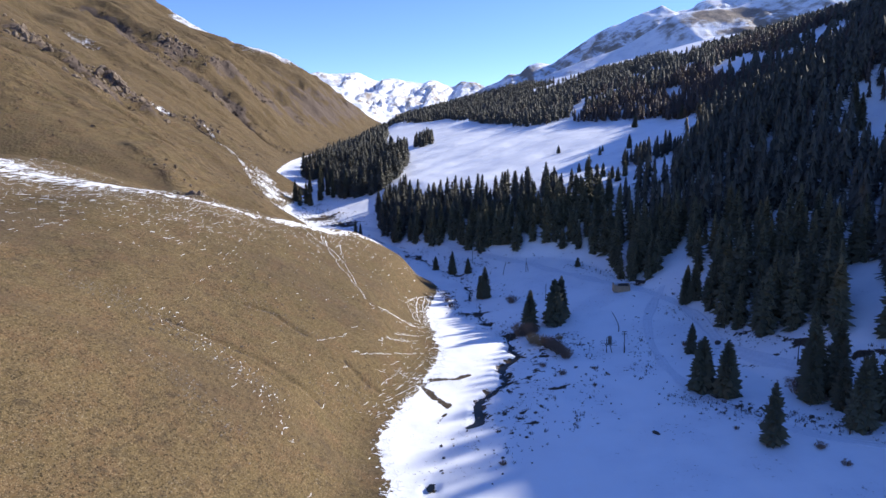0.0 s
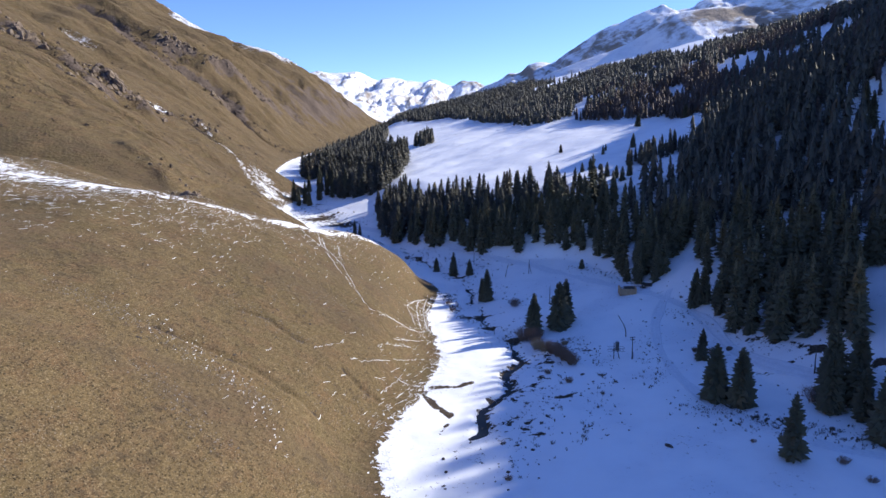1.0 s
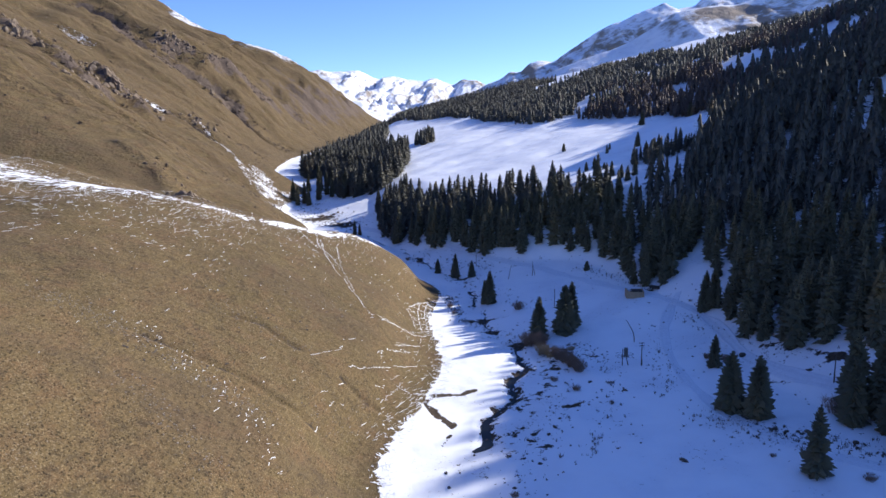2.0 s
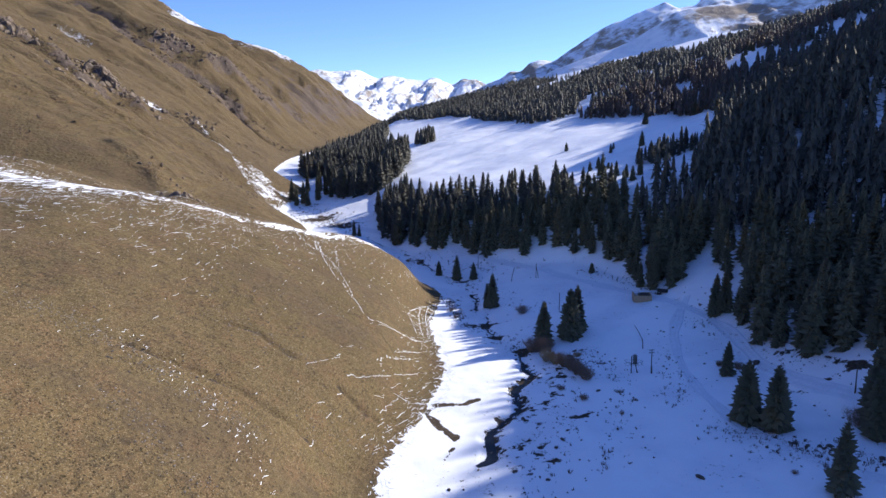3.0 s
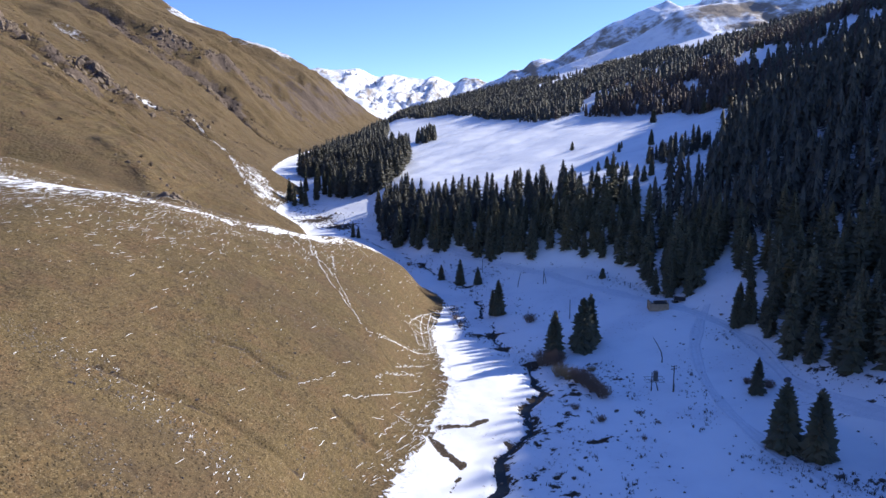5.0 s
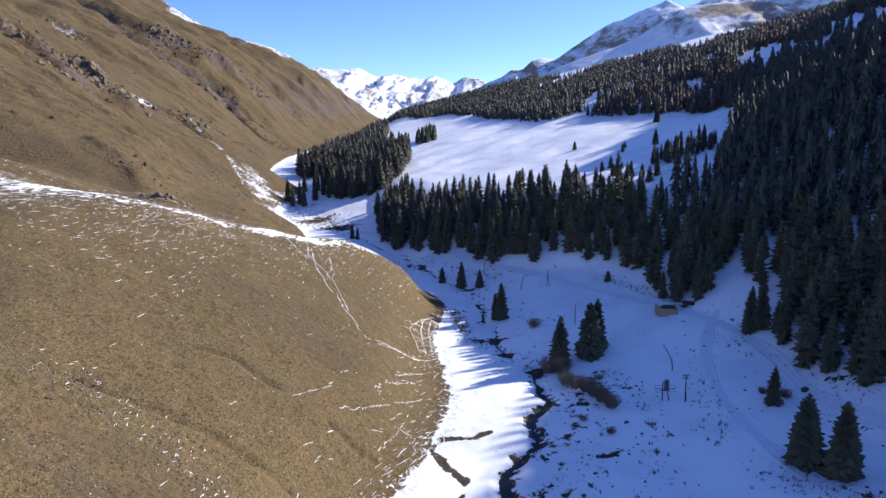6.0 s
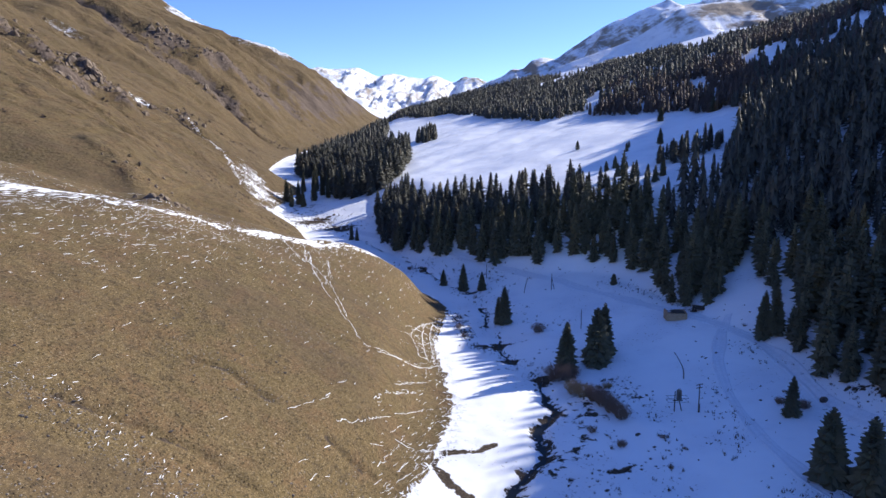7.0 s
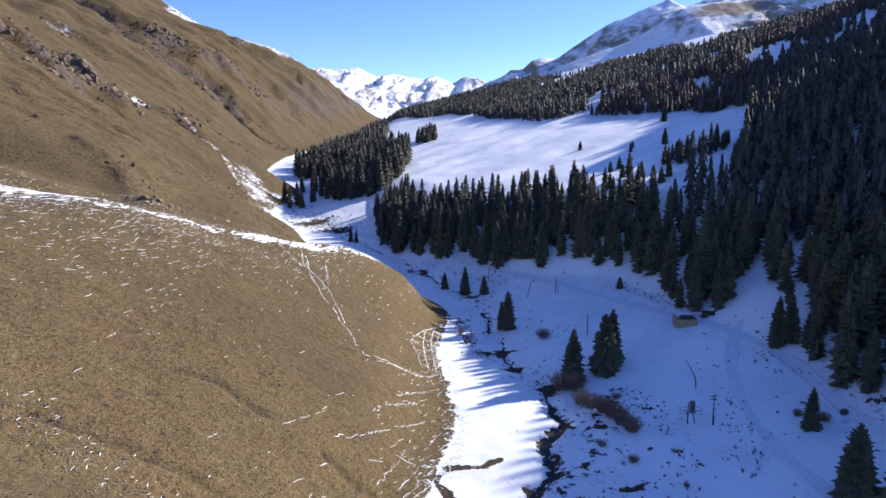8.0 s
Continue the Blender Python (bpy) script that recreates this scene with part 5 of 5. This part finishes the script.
# ---- poles and huts ----
def tube(points, radius, sides=7, taper=0.75):
    verts, faces = [], []
    for i, (x, y, z) in enumerate(points):
        r = radius * (1 + (taper - 1) * i / (len(points) - 1))
        verts += [(x + r * math.cos(6.283 * j / sides), y + r * math.sin(6.283 * j / sides), z) for j in range(sides)]
    for i in range(len(points) - 1):
        for j in range(sides):
            a, b = i * sides + j, i * sides + (j + 1) % sides
            faces.append((a, b, b + sides, a + sides))
    faces += [tuple(range(sides))[::-1], tuple(range((len(points) - 1) * sides, len(points) * sides))]
    return verts, faces


def block(sx, sy, sz, at=(0, 0, 0), bevel=0.02):
    """A bevelled box, standing on its base centre."""
    bm = bmesh.new()
    bmesh.ops.create_cube(bm, size=1.0)
    bmesh.ops.scale(bm, vec=(sx, sy, sz), verts=bm.verts)
    bmesh.ops.bevel(bm, geom=bm.edges[:], offset=bevel, segments=1, affect="EDGES")
    bmesh.ops.translate(bm, vec=(at[0], at[1], at[2] + sz / 2), verts=bm.verts)
    v, f = [tuple(p.co) for p in bm.verts], [[q.index for q in face.verts] for face in bm.faces]
    bm.free()
    return v, f


def rest(name, x, y, turn, label, category, group=""):
    ob = tagged(new(name), label, category, group)
    ob.matrix_basis = pose(x, y, floor_at(x, y), 0, 0, turn)
    return ob


def utility_pole(x, y, h, turn, label, arms=1, lean=(0, 0), brace=False):
    p = rest("utility_pole", x, y, turn, label, "pole", "old power line poles")
    lx, ly = lean
    mesh_object("pole", *tube([(0, 0, -0.5), (lx * 0.4, ly * 0.4, h * 0.5), (lx, ly, h)], 0.15), OLD_WOOD, p)
    if arms:
        mesh_object("stub", *tube([(0.22, 0, -0.5), (0.22 + lx * 0.2, ly * 0.2, h * 0.3)], 0.14), OLD_WOOD, p)
    for k in range(arms):
        z = h - 0.25 - 0.75 * k
        arm = mesh_object("crossarm", *block(1.7, 0.14, 0.16, (lx * 0.97, ly * 0.97 + 0.12, z)), OLD_WOOD, p)
        for side_x in (-0.7, -0.25, 0.25, 0.7):
            mesh_object("insulator", *tube([(lx + side_x, ly + 0.12, z + 0.14), (lx + side_x, ly + 0.12, z + 0.34)], 0.05, 6, 0.6), STEEL, arm)
    if brace:
        mesh_object("brace", *tube([(1.3, 0, -0.4), (0.1, 0, h * 0.82)], 0.13), OLD_WOOD, p)
    return p


utility_pole(57, 200, 7.0, 15, "weathered wooden power pole with two crossarms in snow", 2)
utility_pole(42.6, 265, 6.8, 0, "thin weathered wooden pole standing in snow", 0)
utility_pole(29.7, 315.9, 6.4, 0, "leaning weathered wooden pole in shaded snow", 0, (1.5, 0.4))
utility_pole(40.5, 313.4, 6.8, 0, "braced wooden pole standing in shaded snow", 0, (0.2, 0), True)
utility_pole(16, 341, 6.5, 0, "thin weathered wooden pole standing in snow", 0)
utility_pole(93.5, 167.5, 7.4, 30, "leaning wooden power pole near the wood's edge", 1, (0.5, 0.2))
utility_pole(69.6, 292.4, 1.7, 0, "short wooden post beside the snowy road", 0)
utility_pole(70.7, 288.6, 2.0, 0, "short wooden post beside the snowy road", 0)

broken = rest("broken_pole", 60.5, 219.4, 0, "broken bent wooden pole leaning over the snow", "pole")
mesh_object("pole", *tube([(0, 0, -0.4), (-0.05, 0, 1.6), (-0.35, 0.1, 3.2)], 0.16, 7, 0.9), OLD_WOOD, broken)
mesh_object("broken_top", *tube([(-0.33, 0.1, 3.1), (-1.4, 0.3, 5.2), (-2.6, 0.6, 7.2)], 0.14, 7, 0.7), OLD_WOOD, broken)

stand_ = rest("transformer_stand", 52.6, 202, 0, "old transformer tank on a wooden pole stand in snow", "transformer")
mesh_object("post", *tube([(-0.6, 0, -0.5), (-0.6, 0, 5.0)], 0.15), OLD_WOOD, stand_)
mesh_object("post", *tube([(1.2, -0.2, -0.5), (0.35, 0, 3.2)], 0.15), OLD_WOOD, stand_)
mesh_object("beam", *block(2.4, 0.2, 0.22, (0.1, 0, 2.55)), OLD_WOOD, stand_)
tank = mesh_object("tank", *block(1.05, 0.8, 2.5, (0.35, 0, 2.8), 0.06), STEEL, stand_)
for k in range(4):
    mesh_object("fin", *block(0.05, 0.2, 1.7, (0.05 + 0.2 * k, -0.48, 3.1), 0.01), STEEL, tank)
for k in range(3):
    mesh_object("bushing", *tube([(0.1 + 0.25 * k, 0, 5.25), (0.1 + 0.25 * k, 0, 5.7)], 0.07, 6, 0.6), STEEL, tank)
for a, b in (((-2.4, -1.0), (2.4, -1.0)), ((2.4, -1.0), (2.4, 1.0)), ((2.4, 1.0), (-2.4, 1.0)), ((-2.4, 1.0), (-2.4, -1.0))):
    for z in (2.6, 3.5):
        rail = block(math.hypot(b[0] - a[0], b[1] - a[1]), 0.07, 0.07, (0, 0, 0), 0.01)
        mesh_object("rail", rail[0], rail[1], STEEL, stand_).matrix_basis = pose((a[0] + b[0]) / 2, (a[1] + b[1]) / 2, z, 0, 0, math.degrees(math.atan2(b[1] - a[1], b[0] - a[0])))


def ragged_wall(length, thick, heights, seed):
    """A mud wall with a worn, uneven top."""
    q = random.Random(seed)
    n = 14
    verts, faces = [], []
    for i in range(n + 1):
        f = i / n
        z = float(np.interp(f, np.linspace(0, 1, len(heights)), heights)) + q.uniform(-0.08, 0.08)
        x = length * (f - 0.5)
        w = thick / 2 * q.uniform(0.93, 1.07)
        verts += [(x, -w * 1.1, -0.4), (x, -w, z - 0.06), (x, -w * 0.6, z), (x, w * 0.6, z), (x, w, z - 0.06), (x, w * 1.1, -0.4)]
    for i in range(n):
        for k in range(5):
            a = 6 * i + k
            faces.append((a, a + 6, a + 7, a + 1))
    faces += [(0, 1, 2, 3, 4, 5), tuple(6 * n + k for k in (5, 4, 3, 2, 1, 0))]
    return verts, faces


hut = rest("hut", 71.9, 259.2, -8, "ruined mud-brick hut with a sunken dark roof", "hut")
for length, heights, m, seed in ((6.4, (2.2, 2.0, 2.0, 2.1, 2.1), pose(0, -2.4, 0), 1), (6.4, (2.3, 1.0, 2.2, 2.4, 2.3), pose(0, 2.4, 0), 2),
                                 (4.4, (2.4, 2.6, 2.5), pose(-2.98, 0, 0, 0, 0, 90), 3), (4.4, (2.4, 2.4, 2.5), pose(2.98, 0, 0, 0, 0, 90), 4)):
    mesh_object("wall", *ragged_wall(length, 0.45, heights, seed), MUD_BRICK, hut).matrix_basis = m
mesh_object("roof", *block(3.9, 4.2, 0.25, (0.75, 0, 2.0), 0.06), EARTH_ROOF, hut)
for k in range(4):
    mesh_object("roof_beam", *tube([(-2.6 + 0.42 * k, -2.3, 2.02), (-2.55 + 0.42 * k, 2.3, 2.0)], 0.1, 6, 0.9), OLD_WOOD, hut)

shed = rest("shed", 80.5, 262, -12, "low collapsed dark wooden shed in snow", "shed")
mesh_object("roof", *block(4.4, 2.6, 0.18, (0.2, 0, 0), 0.03), EARTH_ROOF, shed).matrix_basis = pose(0, 0, 0.9, 16, 5, 0)
for x, y, h in ((-1.8, -1.0, 0.6), (2.2, -1.0, 0.55), (-1.7, 1.0, 1.15), (2.2, 1.0, 1.0)):
    mesh_object("post", *tube([(x, y, -0.4), (x, y, h)], 0.12, 6, 0.9), OLD_WOOD, shed)
for k in range(3):
    mesh_object("log", *tube([(-3.4 + 0.3 * k, -1.6 - 0.3 * k, 0.12), (-1.2 + 0.2 * k, -1.5 + 0.15 * k, 0.3)], 0.14, 6, 0.9), OLD_WOOD, shed)
